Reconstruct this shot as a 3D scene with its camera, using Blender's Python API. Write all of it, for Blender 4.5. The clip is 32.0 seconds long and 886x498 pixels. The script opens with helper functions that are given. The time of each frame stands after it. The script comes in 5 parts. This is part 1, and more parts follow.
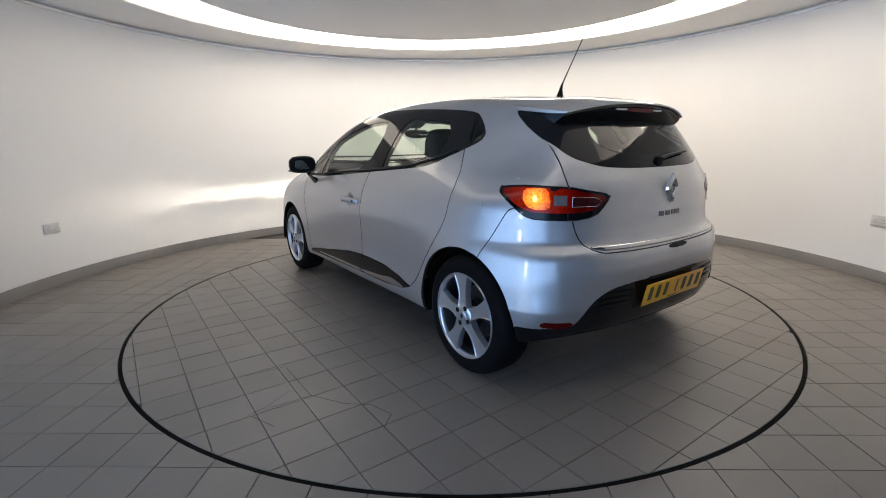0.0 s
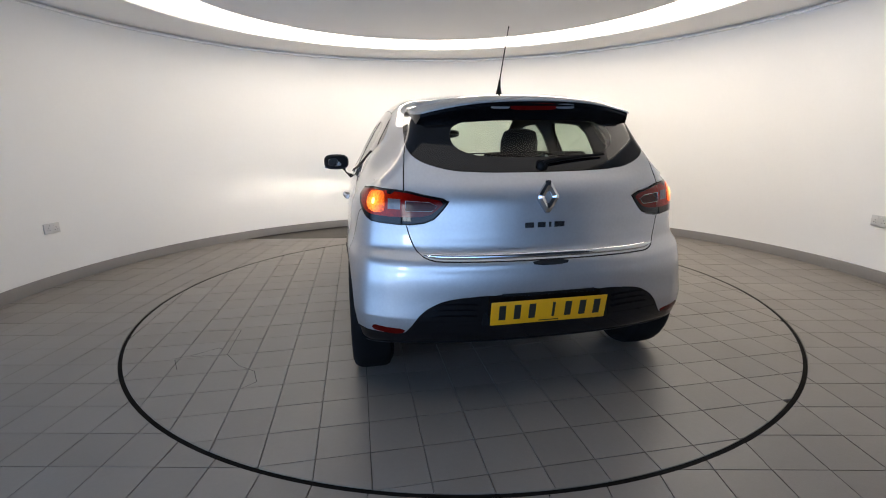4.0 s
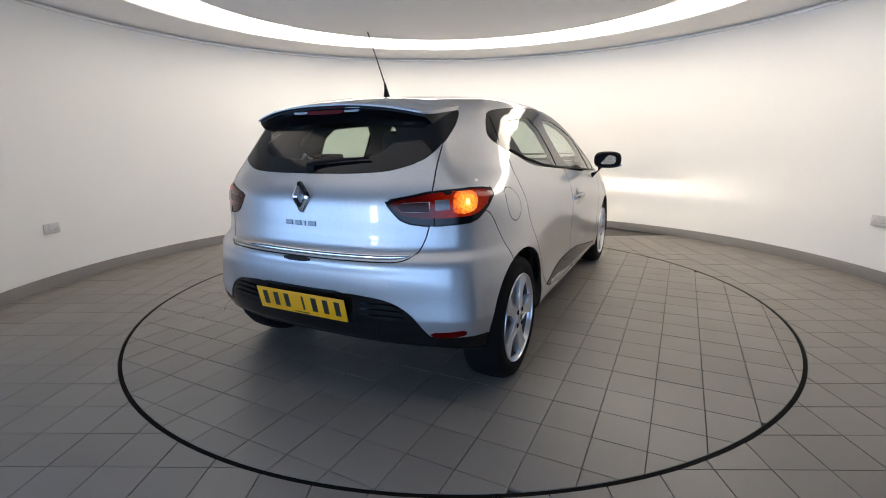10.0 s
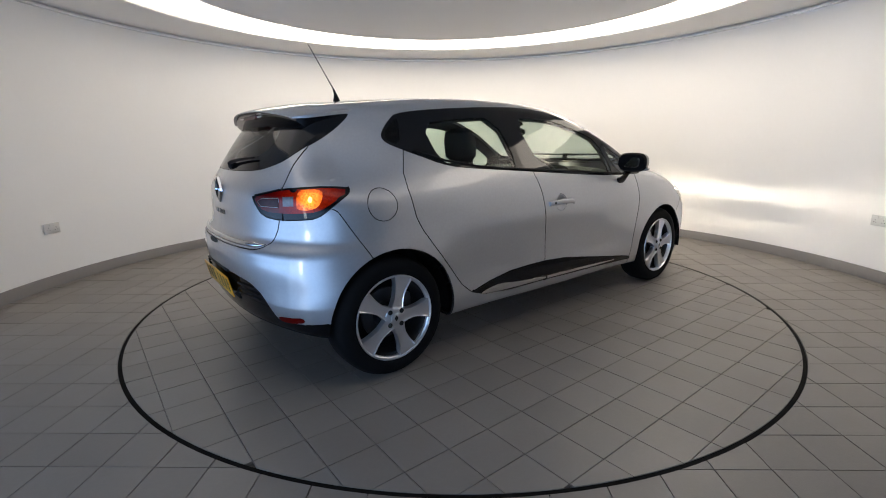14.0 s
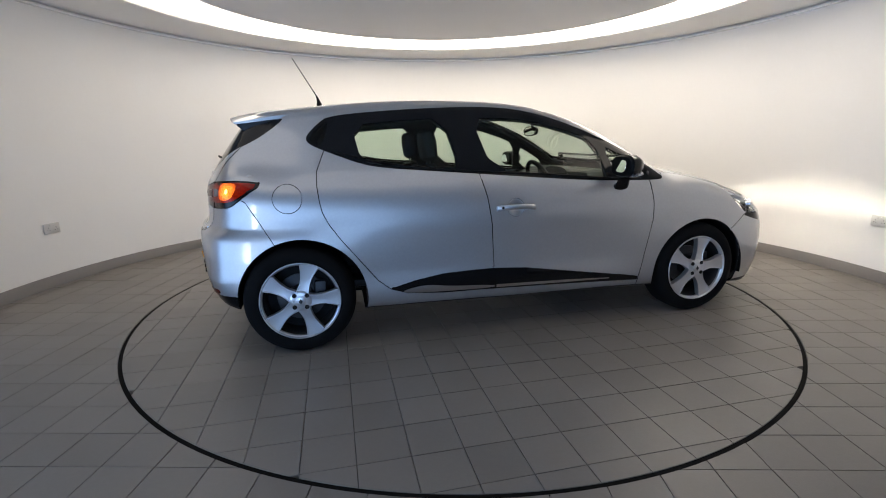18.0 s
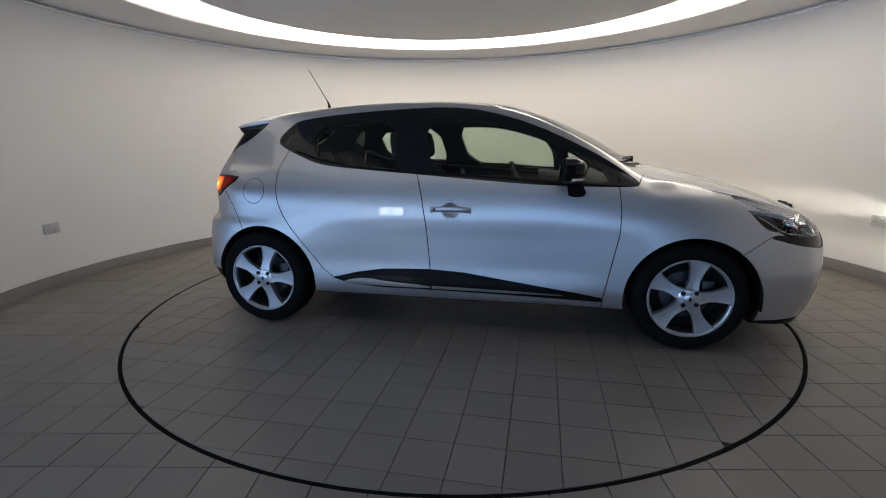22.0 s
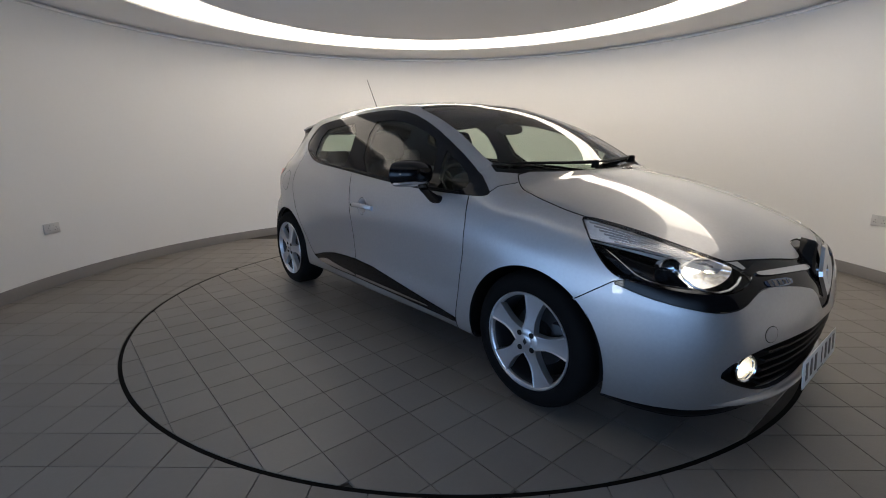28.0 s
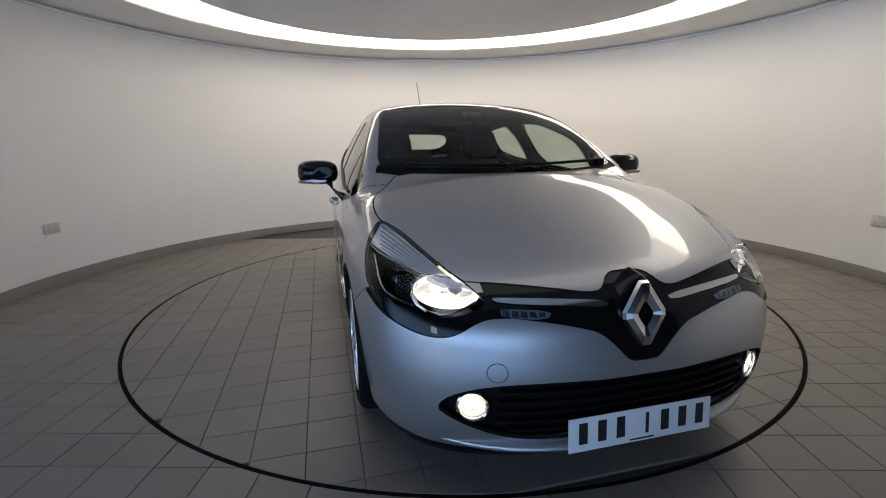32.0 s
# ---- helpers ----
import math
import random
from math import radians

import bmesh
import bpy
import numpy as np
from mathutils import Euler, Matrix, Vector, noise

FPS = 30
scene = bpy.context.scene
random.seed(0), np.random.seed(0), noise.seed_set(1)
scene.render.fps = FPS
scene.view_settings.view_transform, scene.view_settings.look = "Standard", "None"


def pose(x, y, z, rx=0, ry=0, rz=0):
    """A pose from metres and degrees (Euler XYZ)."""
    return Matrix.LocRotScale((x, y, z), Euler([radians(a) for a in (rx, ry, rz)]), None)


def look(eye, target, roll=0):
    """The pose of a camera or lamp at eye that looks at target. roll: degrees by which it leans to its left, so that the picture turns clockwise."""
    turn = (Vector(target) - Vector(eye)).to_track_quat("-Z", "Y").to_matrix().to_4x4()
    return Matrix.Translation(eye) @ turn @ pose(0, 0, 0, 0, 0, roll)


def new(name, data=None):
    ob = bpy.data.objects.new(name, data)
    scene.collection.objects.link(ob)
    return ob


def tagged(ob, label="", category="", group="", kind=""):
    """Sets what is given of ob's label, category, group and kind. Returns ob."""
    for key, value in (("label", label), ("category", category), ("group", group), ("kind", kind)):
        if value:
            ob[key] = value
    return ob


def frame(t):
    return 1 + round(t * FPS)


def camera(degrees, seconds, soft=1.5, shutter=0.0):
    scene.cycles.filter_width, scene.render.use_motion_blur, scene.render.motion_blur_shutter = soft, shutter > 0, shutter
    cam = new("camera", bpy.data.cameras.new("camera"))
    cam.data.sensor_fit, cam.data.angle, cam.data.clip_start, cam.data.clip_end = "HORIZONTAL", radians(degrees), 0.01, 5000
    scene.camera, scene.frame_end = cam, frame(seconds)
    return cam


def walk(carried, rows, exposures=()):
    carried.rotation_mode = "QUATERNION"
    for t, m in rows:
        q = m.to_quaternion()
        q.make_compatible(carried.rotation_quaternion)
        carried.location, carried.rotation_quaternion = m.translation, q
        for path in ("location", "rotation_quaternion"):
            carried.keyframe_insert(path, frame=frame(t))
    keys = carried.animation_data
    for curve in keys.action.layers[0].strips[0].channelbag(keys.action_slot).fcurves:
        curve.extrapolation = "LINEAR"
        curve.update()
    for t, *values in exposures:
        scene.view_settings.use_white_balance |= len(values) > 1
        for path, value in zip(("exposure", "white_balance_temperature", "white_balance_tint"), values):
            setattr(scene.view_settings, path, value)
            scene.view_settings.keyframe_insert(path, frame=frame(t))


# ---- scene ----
FOV = 87.38
EYE = (0.0, -3.5825, 1.154)
AIM = (EYE[0] - .026127, EYE[1] + .974965, EYE[2] - .220819)
cam = camera(FOV, 32.0, soft=1.0)
walk(cam, [(0, look(EYE, AIM, -.798)), (32, look(EYE, AIM, -.798))],
     exposures=[(0, 0.0), (2, .06), (9, .07), (11, .04), (14, -.10), (17, -.08), (19, -.08), (21, -.18), (22, -.62), (23, -.68), (25, -.56), (28, -.61), (29, -.66), (30, -.54), (31, -.65), (32, -.53)])


def turn(t):
    """The turntable's angle in degrees at t seconds."""
    return 126.78 - 6.26997 * t + .0049441 * t ** 2 - .00016183 * t ** 3


# ---- world and light ----
world = bpy.data.worlds.new("world")
scene.world = world
world.use_nodes = True
sky = world.node_tree.nodes.new("ShaderNodeTexSky")
sky.sky_type, sky.sun_disc = "NISHITA", False
sky.sun_elevation, sky.sun_rotation = radians(35), radians(200)
world.node_tree.links.new(sky.outputs[0], world.node_tree.nodes["Background"].inputs[0])
world.node_tree.nodes["Background"].inputs[1].default_value = .05

# ---- materials ----
def material(name, colour, rough=.5, metal=0.0, spread=0.0, scale=8.0, bump=0.0, bump_scale=None, coat=0.0, fine=0.0, rough_spread=0.0, pieces=0.0, islands=0.0, emit=0.0, emit_colour=None, specular=.5, coat_ior=1.5):
    """A principled material with stains (spread at scale), fine grain, relief and piece to piece variation."""
    m = bpy.data.materials.new(name)
    m.use_nodes = True
    nt = m.node_tree
    b = nt.nodes["Principled BSDF"]
    b.inputs["Base Color"].default_value = (*colour, 1)
    b.inputs["Roughness"].default_value = rough
    b.inputs["Metallic"].default_value = metal
    b.inputs["Specular IOR Level"].default_value = specular
    b.inputs["Coat Weight"].default_value = coat
    b.inputs["Coat Roughness"].default_value = .02
    b.inputs["Coat IOR"].default_value = coat_ior
    if emit:
        b.inputs["Emission Color"].default_value = (*(emit_colour or colour), 1)
        b.inputs["Emission Strength"].default_value = emit
    if not (spread or fine or bump or pieces or islands or rough_spread):
        return m
    co = nt.nodes.new("ShaderNodeTexCoord").outputs["Object"]

    def math_node(op, a, c):
        n = nt.nodes.new("ShaderNodeMath")
        n.operation = op
        for i, v in enumerate((a, c)):
            if isinstance(v, (int, float)):
                n.inputs[i].default_value = v
            else:
                nt.links.new(v, n.inputs[i])
        return n.outputs[0]

    def noise_node(s, detail=4):
        n = nt.nodes.new("ShaderNodeTexNoise")
        n.inputs["Scale"].default_value, n.inputs["Detail"].default_value = s, detail
        nt.links.new(co, n.inputs["Vector"])
        return n.outputs["Fac"]
    value = None
    for amount, source in ((spread, noise_node(scale) if spread else None), (fine, noise_node(scale * 25, 2) if fine else None),
                           (pieces, nt.nodes.new("ShaderNodeObjectInfo").outputs["Random"] if pieces else None),
                           (islands, nt.nodes.new("ShaderNodeNewGeometry").outputs["Random Per Island"] if islands else None)):
        if amount:
            v = math_node("MULTIPLY", math_node("SUBTRACT", source, .5), amount * 2)
            value = v if value is None else math_node("ADD", value, v)
    if value is not None:
        gain = math_node("ADD", value, 1.0)
        mix = nt.nodes.new("ShaderNodeVectorMath")
        mix.operation = "SCALE"
        mix.inputs[0].default_value = colour
        nt.links.new(gain, mix.inputs["Scale"])
        nt.links.new(mix.outputs[0], b.inputs["Base Color"])
    if rough_spread:
        nt.links.new(math_node("ADD", math_node("MULTIPLY", math_node("SUBTRACT", noise_node(scale * 1.7), .5), rough_spread * 2), rough), b.inputs["Roughness"])
    if bump:
        n = nt.nodes.new("ShaderNodeBump")
        n.inputs["Strength"].default_value, n.inputs["Distance"].default_value = bump, .002
        nt.links.new(noise_node(bump_scale or scale * 20, 3), n.inputs["Height"])
        nt.links.new(n.outputs[0], b.inputs["Normal"])
    return m


def daylight(name, colour, strength, middle, half, low, high):
    """A glowing screen standing in for unseen daylight: full at the floor, fading out upwards and to both ends."""
    m = bpy.data.materials.new(name)
    m.use_nodes = True
    nt = m.node_tree
    b = nt.nodes["Principled BSDF"]
    b.inputs["Base Color"].default_value = (.1, .1, .11, 1)
    b.inputs["Roughness"].default_value = .8
    b.inputs["Emission Color"].default_value = (*colour, 1)
    co = nt.nodes.new("ShaderNodeTexCoord")
    split = nt.nodes.new("ShaderNodeSeparateXYZ")
    nt.links.new(co.outputs["Object"], split.inputs[0])
    angle, off, size, gain, total = (nt.nodes.new("ShaderNodeMath") for _ in range(5))
    angle.operation, off.operation, size.operation, gain.operation, total.operation = "ARCTAN2", "SUBTRACT", "ABSOLUTE", "MULTIPLY", "MULTIPLY"
    nt.links.new(split.outputs["Y"], angle.inputs[0])
    nt.links.new(split.outputs["X"], angle.inputs[1])
    nt.links.new(angle.outputs[0], off.inputs[0])
    off.inputs[1].default_value = middle
    nt.links.new(off.outputs[0], size.inputs[0])
    ends, up = nt.nodes.new("ShaderNodeMapRange"), nt.nodes.new("ShaderNodeMapRange")
    for n, source, a, c in ((ends, size.outputs[0], half * .55, half), (up, split.outputs["Z"], low, high)):
        n.interpolation_type = "SMOOTHSTEP"
        nt.links.new(source, n.inputs["Value"])
        for k, v in (("From Min", a), ("From Max", c), ("To Min", 1.0), ("To Max", 0.0)):
            n.inputs[k].default_value = v
    nt.links.new(ends.outputs[0], gain.inputs[0])
    nt.links.new(up.outputs[0], gain.inputs[1])
    nt.links.new(gain.outputs[0], total.inputs[0])
    total.inputs[1].default_value = strength
    nt.links.new(total.outputs[0], b.inputs["Emission Strength"])
    return m


def lamp_field(name, colour, centre, reach, strength, near, far, rough=.12, facets=90.0, floor_level=0.0, metal=0.0):
    """Lamp plastic or bowl with a bulb's light put in as glow: strongest at centre (either side), in small facets."""
    m = material(name, colour, rough, metal, spread=.25, scale=30, coat=.06, specular=.22)
    nt = m.node_tree
    b = nt.nodes["Principled BSDF"]
    co = nt.nodes.new("ShaderNodeTexCoord")
    size = nt.nodes.new("ShaderNodeVectorMath")
    size.operation = "ABSOLUTE"
    gap = nt.nodes.new("ShaderNodeVectorMath")
    gap.operation = "DISTANCE"
    gap.inputs[1].default_value = tuple(abs(q) for q in centre)
    nt.links.new(co.outputs["Object"], size.inputs[0])
    nt.links.new(size.outputs[0], gap.inputs[0])
    fall = nt.nodes.new("ShaderNodeMapRange")
    fall.interpolation_type = "SMOOTHERSTEP"
    nt.links.new(gap.outputs["Value"], fall.inputs["Value"])
    for k, v in (("From Min", 0.0), ("From Max", reach), ("To Min", 1.0), ("To Max", floor_level)):
        fall.inputs[k].default_value = v
    cell = nt.nodes.new("ShaderNodeTexVoronoi")
    cell.inputs["Scale"].default_value = facets
    nt.links.new(co.outputs["Object"], cell.inputs["Vector"])
    uneven = nt.nodes.new("ShaderNodeMapRange")
    nt.links.new(cell.outputs["Color"], uneven.inputs["Value"])
    uneven.inputs["To Min"].default_value, uneven.inputs["To Max"].default_value = .45, 1.55
    gain, total = nt.nodes.new("ShaderNodeMath"), nt.nodes.new("ShaderNodeMath")
    gain.operation = total.operation = "MULTIPLY"
    nt.links.new(fall.outputs[0], gain.inputs[0])
    nt.links.new(uneven.outputs[0], gain.inputs[1])
    nt.links.new(gain.outputs[0], total.inputs[0])
    total.inputs[1].default_value = strength
    tint = nt.nodes.new("ShaderNodeMix")
    tint.data_type = "RGBA"
    nt.links.new(fall.outputs[0], tint.inputs["Factor"])
    for i in tint.inputs:
        if i.type == "RGBA":
            i.default_value = (*(far if i.identifier.startswith("A") else near), 1)
    out = [o for o in tint.outputs if o.type == "RGBA"][0]
    nt.links.new(out, b.inputs["Emission Color"])
    nt.links.new(total.outputs[0], b.inputs["Emission Strength"])
    return m


def glass(name, colour, rough=0.0, gloss=.022):
    """Thin tinted glass: a clear pane with a mirror-like face."""
    m = bpy.data.materials.new(name)
    m.use_nodes = True
    nt = m.node_tree
    nt.nodes.remove(nt.nodes["Principled BSDF"])
    out = nt.nodes["Material Output"]
    t, g, mix, lw, power, scaled = (nt.nodes.new("ShaderNode" + k) for k in ("BsdfTransparent", "BsdfGlossy", "MixShader", "LayerWeight", "Math", "Math"))
    t.inputs["Color"].default_value = (*colour, 1)
    g.inputs["Roughness"].default_value = rough
    lw.inputs["Blend"].default_value = .5
    power.operation, scaled.operation = "POWER", "MULTIPLY_ADD"
    power.inputs[1].default_value = 4.0
    scaled.inputs[1].default_value, scaled.inputs[2].default_value = .9, gloss
    nt.links.new(lw.outputs["Facing"], power.inputs[0])
    nt.links.new(power.outputs[0], scaled.inputs[0])
    nt.links.new(scaled.outputs[0], mix.inputs[0])
    nt.links.new(t.outputs[0], mix.inputs[1])
    nt.links.new(g.outputs[0], mix.inputs[2])
    nt.links.new(mix.outputs[0], out.inputs["Surface"])
    return m


WALL = material("wall_paint", (.80, .785, .755), .62, spread=.025, scale=1.2, fine=.012, bump=.12, bump_scale=90)
SKIRT = material("skirting_vinyl", (.20, .185, .175), .45, spread=.08, scale=3, fine=.05)
TILE = material("floor_tile", (.183, .164, .147), .40, spread=.10, scale=2.2, fine=.05, bump=.15, bump_scale=160, rough_spread=.08, pieces=.07, islands=.07)
GROUT = material("grout", (.066, .059, .053), .85, spread=.25, scale=6)
STEEL_EDGE = material("ring_edge", (.007, .0065, .006), .9, spread=.2, scale=5, specular=.08)
CEILING = material("ceiling_paint", (.86, .84, .81), .8, spread=.03, scale=1.5)
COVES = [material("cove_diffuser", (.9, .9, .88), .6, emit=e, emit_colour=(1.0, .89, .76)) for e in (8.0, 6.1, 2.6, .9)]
PAINT = material("silver_paint", (.43, .435, .448), .44, .88, spread=.03, scale=3, fine=.06, coat=1.0, coat_ior=1.6)
RUBBER = material("tyre_rubber", (.005, .005, .0055), .75, spread=.2, scale=9, fine=.2, bump=.3, bump_scale=120, specular=.08)
ALLOY = material("alloy_silver", (.57, .58, .61), .30, .85, spread=.05, scale=6, coat=.4)
# alloy with the wheel's inner shade put into its colour; also the cap's dark mark
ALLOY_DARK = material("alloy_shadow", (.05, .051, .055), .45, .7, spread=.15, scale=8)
BLACK = material("black_plastic", (.0045, .0045, .005), .5, spread=.2, scale=7, fine=.15, specular=.12)
GLOSS = material("gloss_black", (.005, .005, .006), .05, spread=.2, scale=2, specular=.25)
CHROME = material("chrome", (.62, .63, .65), .08, 1.0, spread=.03, scale=6)
GAP = material("panel_gap", (.008, .008, .008), .9, spread=.1, scale=10)
APRON = material("concrete_apron", (.30, .29, .28), .85, spread=.15, scale=1.0, fine=.1)
BEAD = material("bead_gloss_white", (.88, .87, .85), .25, spread=.02, scale=4)
# dark colour for the unseen side, so that the car's reflections stay dark
HALL_PAINT = material("hall_paint", (.10, .10, .105), .8, spread=.12, scale=.8, fine=.05)
DAYLIGHT_SCREEN = daylight("daylight_screen", (.36, .59, 1.0), 4.7, radians(-119), radians(52), .9, 1.95)
HALL_PANE = material("bright_pane", (.8, .85, .9), .3, emit=18.0, emit_colour=(.80, .90, 1.0))
WHITE_PLASTIC = material("white_plastic", (.56, .55, .535), .35, spread=.03, scale=15)


# ---- builders ----
def mesh_object(name, verts, faces, mat, smooth=True, normals=None):
    me = bpy.data.meshes.new(name)
    me.from_pydata([tuple(v) for v in verts], [], [tuple(int(i) for i in f) for f in faces])
    if mat:
        me.materials.append(mat)
    if smooth:
        me.polygons.foreach_set("use_smooth", np.ones(len(me.polygons), bool))
    me.update()
    return new(name, me)


def child(ob, parent, label=""):
    ob.parent = parent
    return tagged(ob, label) if label else ob


def part(name, bm, mat, parent=None, label="", smooth=True):
    """Links a bmesh as one mesh object, under a thing or a part."""
    me = bpy.data.meshes.new(name)
    bmesh.ops.recalc_face_normals(bm, faces=bm.faces)
    bm.to_mesh(me)
    bm.free()
    me.materials.append(mat)
    if smooth:
        me.polygons.foreach_set("use_smooth", np.ones(len(me.polygons), bool))
        me.set_sharp_from_angle(angle=radians(35))
    ob = new(name, me)
    if parent is not None:
        ob.parent = parent
    return tagged(ob, label) if label else ob


def box(w, d, h, at=(0, 0, 0), bevel=0.0, segments=2, turn_by=None):
    bm = bmesh.new()
    bmesh.ops.create_cube(bm, size=1)
    bmesh.ops.scale(bm, vec=(w, d, h), verts=bm.verts)
    if bevel:
        bmesh.ops.bevel(bm, geom=bm.edges[:], offset=bevel, segments=segments, affect="EDGES", profile=.5)
    m = Matrix.Translation(at) @ (turn_by or Matrix.Identity(4))
    bmesh.ops.transform(bm, matrix=m, verts=bm.verts)
    return bm


def lathe(profile, steps=64, axis="y", start=0.0, sweep=2 * math.pi, closed_profile=False):
    """Spins (radius, along) pairs about an axis."""
    bm = bmesh.new()
    full = abs(sweep - 2 * math.pi) < 1e-6
    rings = []
    for i in range(steps if full else steps + 1):
        a = start + sweep * i / steps
        c, s = math.cos(a), math.sin(a)
        ring = []
        for r, h in profile:
            co = {"y": (r * c, h, r * s), "z": (r * c, r * s, h), "x": (h, r * c, r * s)}[axis]
            ring.append(bm.verts.new(co))
        rings.append(ring)
    n = len(profile)
    for i in range(len(rings) if full else len(rings) - 1):
        a, b = rings[i], rings[(i + 1) % len(rings)]
        for j in range(n if closed_profile else n - 1):
            k = (j + 1) % n
            bm.faces.new((a[j], b[j], b[k], a[k]))
    bmesh.ops.remove_doubles(bm, verts=bm.verts, dist=1e-5)
    return bm


def empty(name, m=None):
    ob = new(name)
    ob.empty_display_size = .1
    if m is not None:
        ob.matrix_world = m
    return ob


# ---- the room ----
WALL_R, DECK_R, HALL_R = 3.46, 2.246, 6.0
D0, D1 = radians(-55), radians(200)          # the round wall; the wide opening to the hall lies behind the camera


def arc_shell(profile, a0, a1, steps):
    return lathe(profile, steps, "z", a0, a1 - a0, closed_profile=True)


def build_room():
    wall = arc_shell([(WALL_R, 0), (WALL_R, 3.0), (WALL_R + .2, 3.0), (WALL_R + .2, 0)], D0, D1, 160)
    tagged(part("wall_round", wall, WALL), "round cream-white painted showroom wall", "wall", kind="structure")
    # unseen lintel, dark so that the car's windows reflect less
    lintel = arc_shell([(WALL_R, 2.25), (WALL_R, 3.0), (WALL_R + .2, 3.0), (WALL_R + .2, 2.25)], D1 - 2 * math.pi, D0, 48)
    tagged(part("wall_lintel", lintel, HALL_PAINT), "unseen lintel over the opening, made dark for dark reflections", "wall", kind="structure")
    skirt = arc_shell([(WALL_R - .012, 0), (WALL_R - .012, .090), (WALL_R - .008, .098), (WALL_R - .001, .098), (WALL_R - .001, 0)], D0, D1, 160)
    tagged(part("baseboard", skirt, SKIRT), "grey-brown vinyl skirting along the round wall", "baseboard", kind="structure")
    # shallow cornice bead, then the soffit ring, the lit cove and the dropped disc
    bead = lathe([(WALL_R - .001, 2.297), (WALL_R - .034, 2.299), (WALL_R - .044, 2.307), (WALL_R - .040, 2.315), (WALL_R - .024, 2.319), (WALL_R - .001, 2.3205)], 160, "z")
    tagged(part("trim", bead, BEAD), "white bead running under the soffit", "trim", kind="structure")
    def shifted(bm):
        bmesh.ops.translate(bm, vec=(-.03, .12, 0), verts=bm.verts)
        return bm
    soffit = shifted(lathe([(3.53, 2.336), (2.705, 2.336), (2.70, 2.341), (2.70, 2.356), (3.53, 2.356)], 160, "z", closed_profile=True))
    tagged(part("ceiling", soffit, CEILING), "plain painted soffit ring round the light cove", "ceiling", kind="structure")
    light = tagged(empty("ceiling_light"), "glowing white ring light in the round ceiling cove", "ceiling light")
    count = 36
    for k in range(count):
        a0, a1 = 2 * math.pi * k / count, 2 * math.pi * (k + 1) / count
        # invented falloff: an even ring dimmed in steps to the left and the opening
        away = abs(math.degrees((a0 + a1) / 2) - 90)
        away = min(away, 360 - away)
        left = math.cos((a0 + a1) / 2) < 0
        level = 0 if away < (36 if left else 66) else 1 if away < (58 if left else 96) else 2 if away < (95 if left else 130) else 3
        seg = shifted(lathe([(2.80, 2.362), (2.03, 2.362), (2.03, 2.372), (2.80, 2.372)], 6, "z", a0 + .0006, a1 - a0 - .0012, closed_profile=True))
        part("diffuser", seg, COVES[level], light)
    disc = shifted(lathe([(0, 2.336), (2.115, 2.336), (2.12, 2.341), (2.12, 2.356), (0, 2.356)], 160, "z"))
    tagged(part("ceiling_disc", disc, CEILING), "large round plain grey-white ceiling disc", "ceiling", kind="structure")
    lid = lathe([(0, 3.0), (WALL_R + .2, 3.0), (WALL_R + .2, 3.1), (0, 3.1)], 96, "z")
    tagged(part("ceiling_slab", lid, CEILING), "plain ceiling slab above the light cove", "ceiling", kind="structure")
    floor = lathe([(DECK_R + .010, -.012), (WALL_R + .2, -.012), (WALL_R + .2, -.2), (DECK_R + .010, -.2)], 160, "z", closed_profile=True)
    tagged(part("floor", floor, GROUT), "dark grout bed under grey floor tiles", "floor", kind="structure")
    pit = lathe([(0, -.2), (DECK_R + .05, -.2), (DECK_R + .05, -.25), (0, -.25)], 96, "z")
    tagged(part("floor_pit", pit, GAP), "dark pit floor under the turntable", "floor", kind="structure")
    apron = lathe([(WALL_R + .2, -.004), (40, -.004), (40, -.3), (WALL_R + .2, -.3)], 64, "z", closed_profile=True)
    tagged(part("ground", apron, APRON), "plain concrete ground in the hall and outside", "ground", kind="structure")
    # unseen enclosure added behind the opening; its dark faces keep reflections dark
    hall_a, hall_b = radians(-175), radians(-40)
    hall = arc_shell([(HALL_R, 0), (HALL_R, 3.0), (HALL_R + .2, 3.0), (HALL_R + .2, 0)], hall_a, hall_b, 64)
    tagged(part("wall_hall", hall, HALL_PAINT), "unseen dark wall added behind the opening for dark reflections", "wall", kind="structure")
    for name, a in (("wall_hall_west", hall_a), ("wall_hall_east", hall_b)):
        tagged(part(name, box(HALL_R - WALL_R + .05, .15, 3.0, ((HALL_R + WALL_R + .25) / 2, 0, 1.5), turn_by=None), HALL_PAINT), "unseen dark side wall added to close the hall", "wall", kind="structure").matrix_world = Matrix.Rotation(a, 4, "Z")
    roof = arc_shell([(WALL_R + .21, 3.0), (WALL_R + .21, 3.1), (HALL_R + .2, 3.1), (HALL_R + .2, 3.0)], hall_a, hall_b, 64)
    tagged(part("ceiling_hall", roof, HALL_PAINT), "unseen dark roof added behind the opening", "ceiling", kind="structure")
    # added glowing screen before the hall wall, in place of unseen daylight
    shine = arc_shell([(HALL_R - .06, 0), (HALL_R - .06, 2.0), (HALL_R - .02, 2.0), (HALL_R - .02, 0)], radians(-171), radians(-67), 64)
    tagged(part("backdrop", shine, DAYLIGHT_SCREEN), "added pale blue glowing screen standing in for unseen daylight", "backdrop", kind="structure")
    glazed = tagged(empty("window_1", Matrix.Rotation(radians(241), 4, "Z") @ Matrix.Translation((HALL_R - .10, 0, .45))), "tall bright window in the far wall of the hall", "window", kind="structure")
    part("window_frame", box(.03, .50, .88, (.016, 0, .47), .004), HALL_PAINT, glazed, "dark window frame")
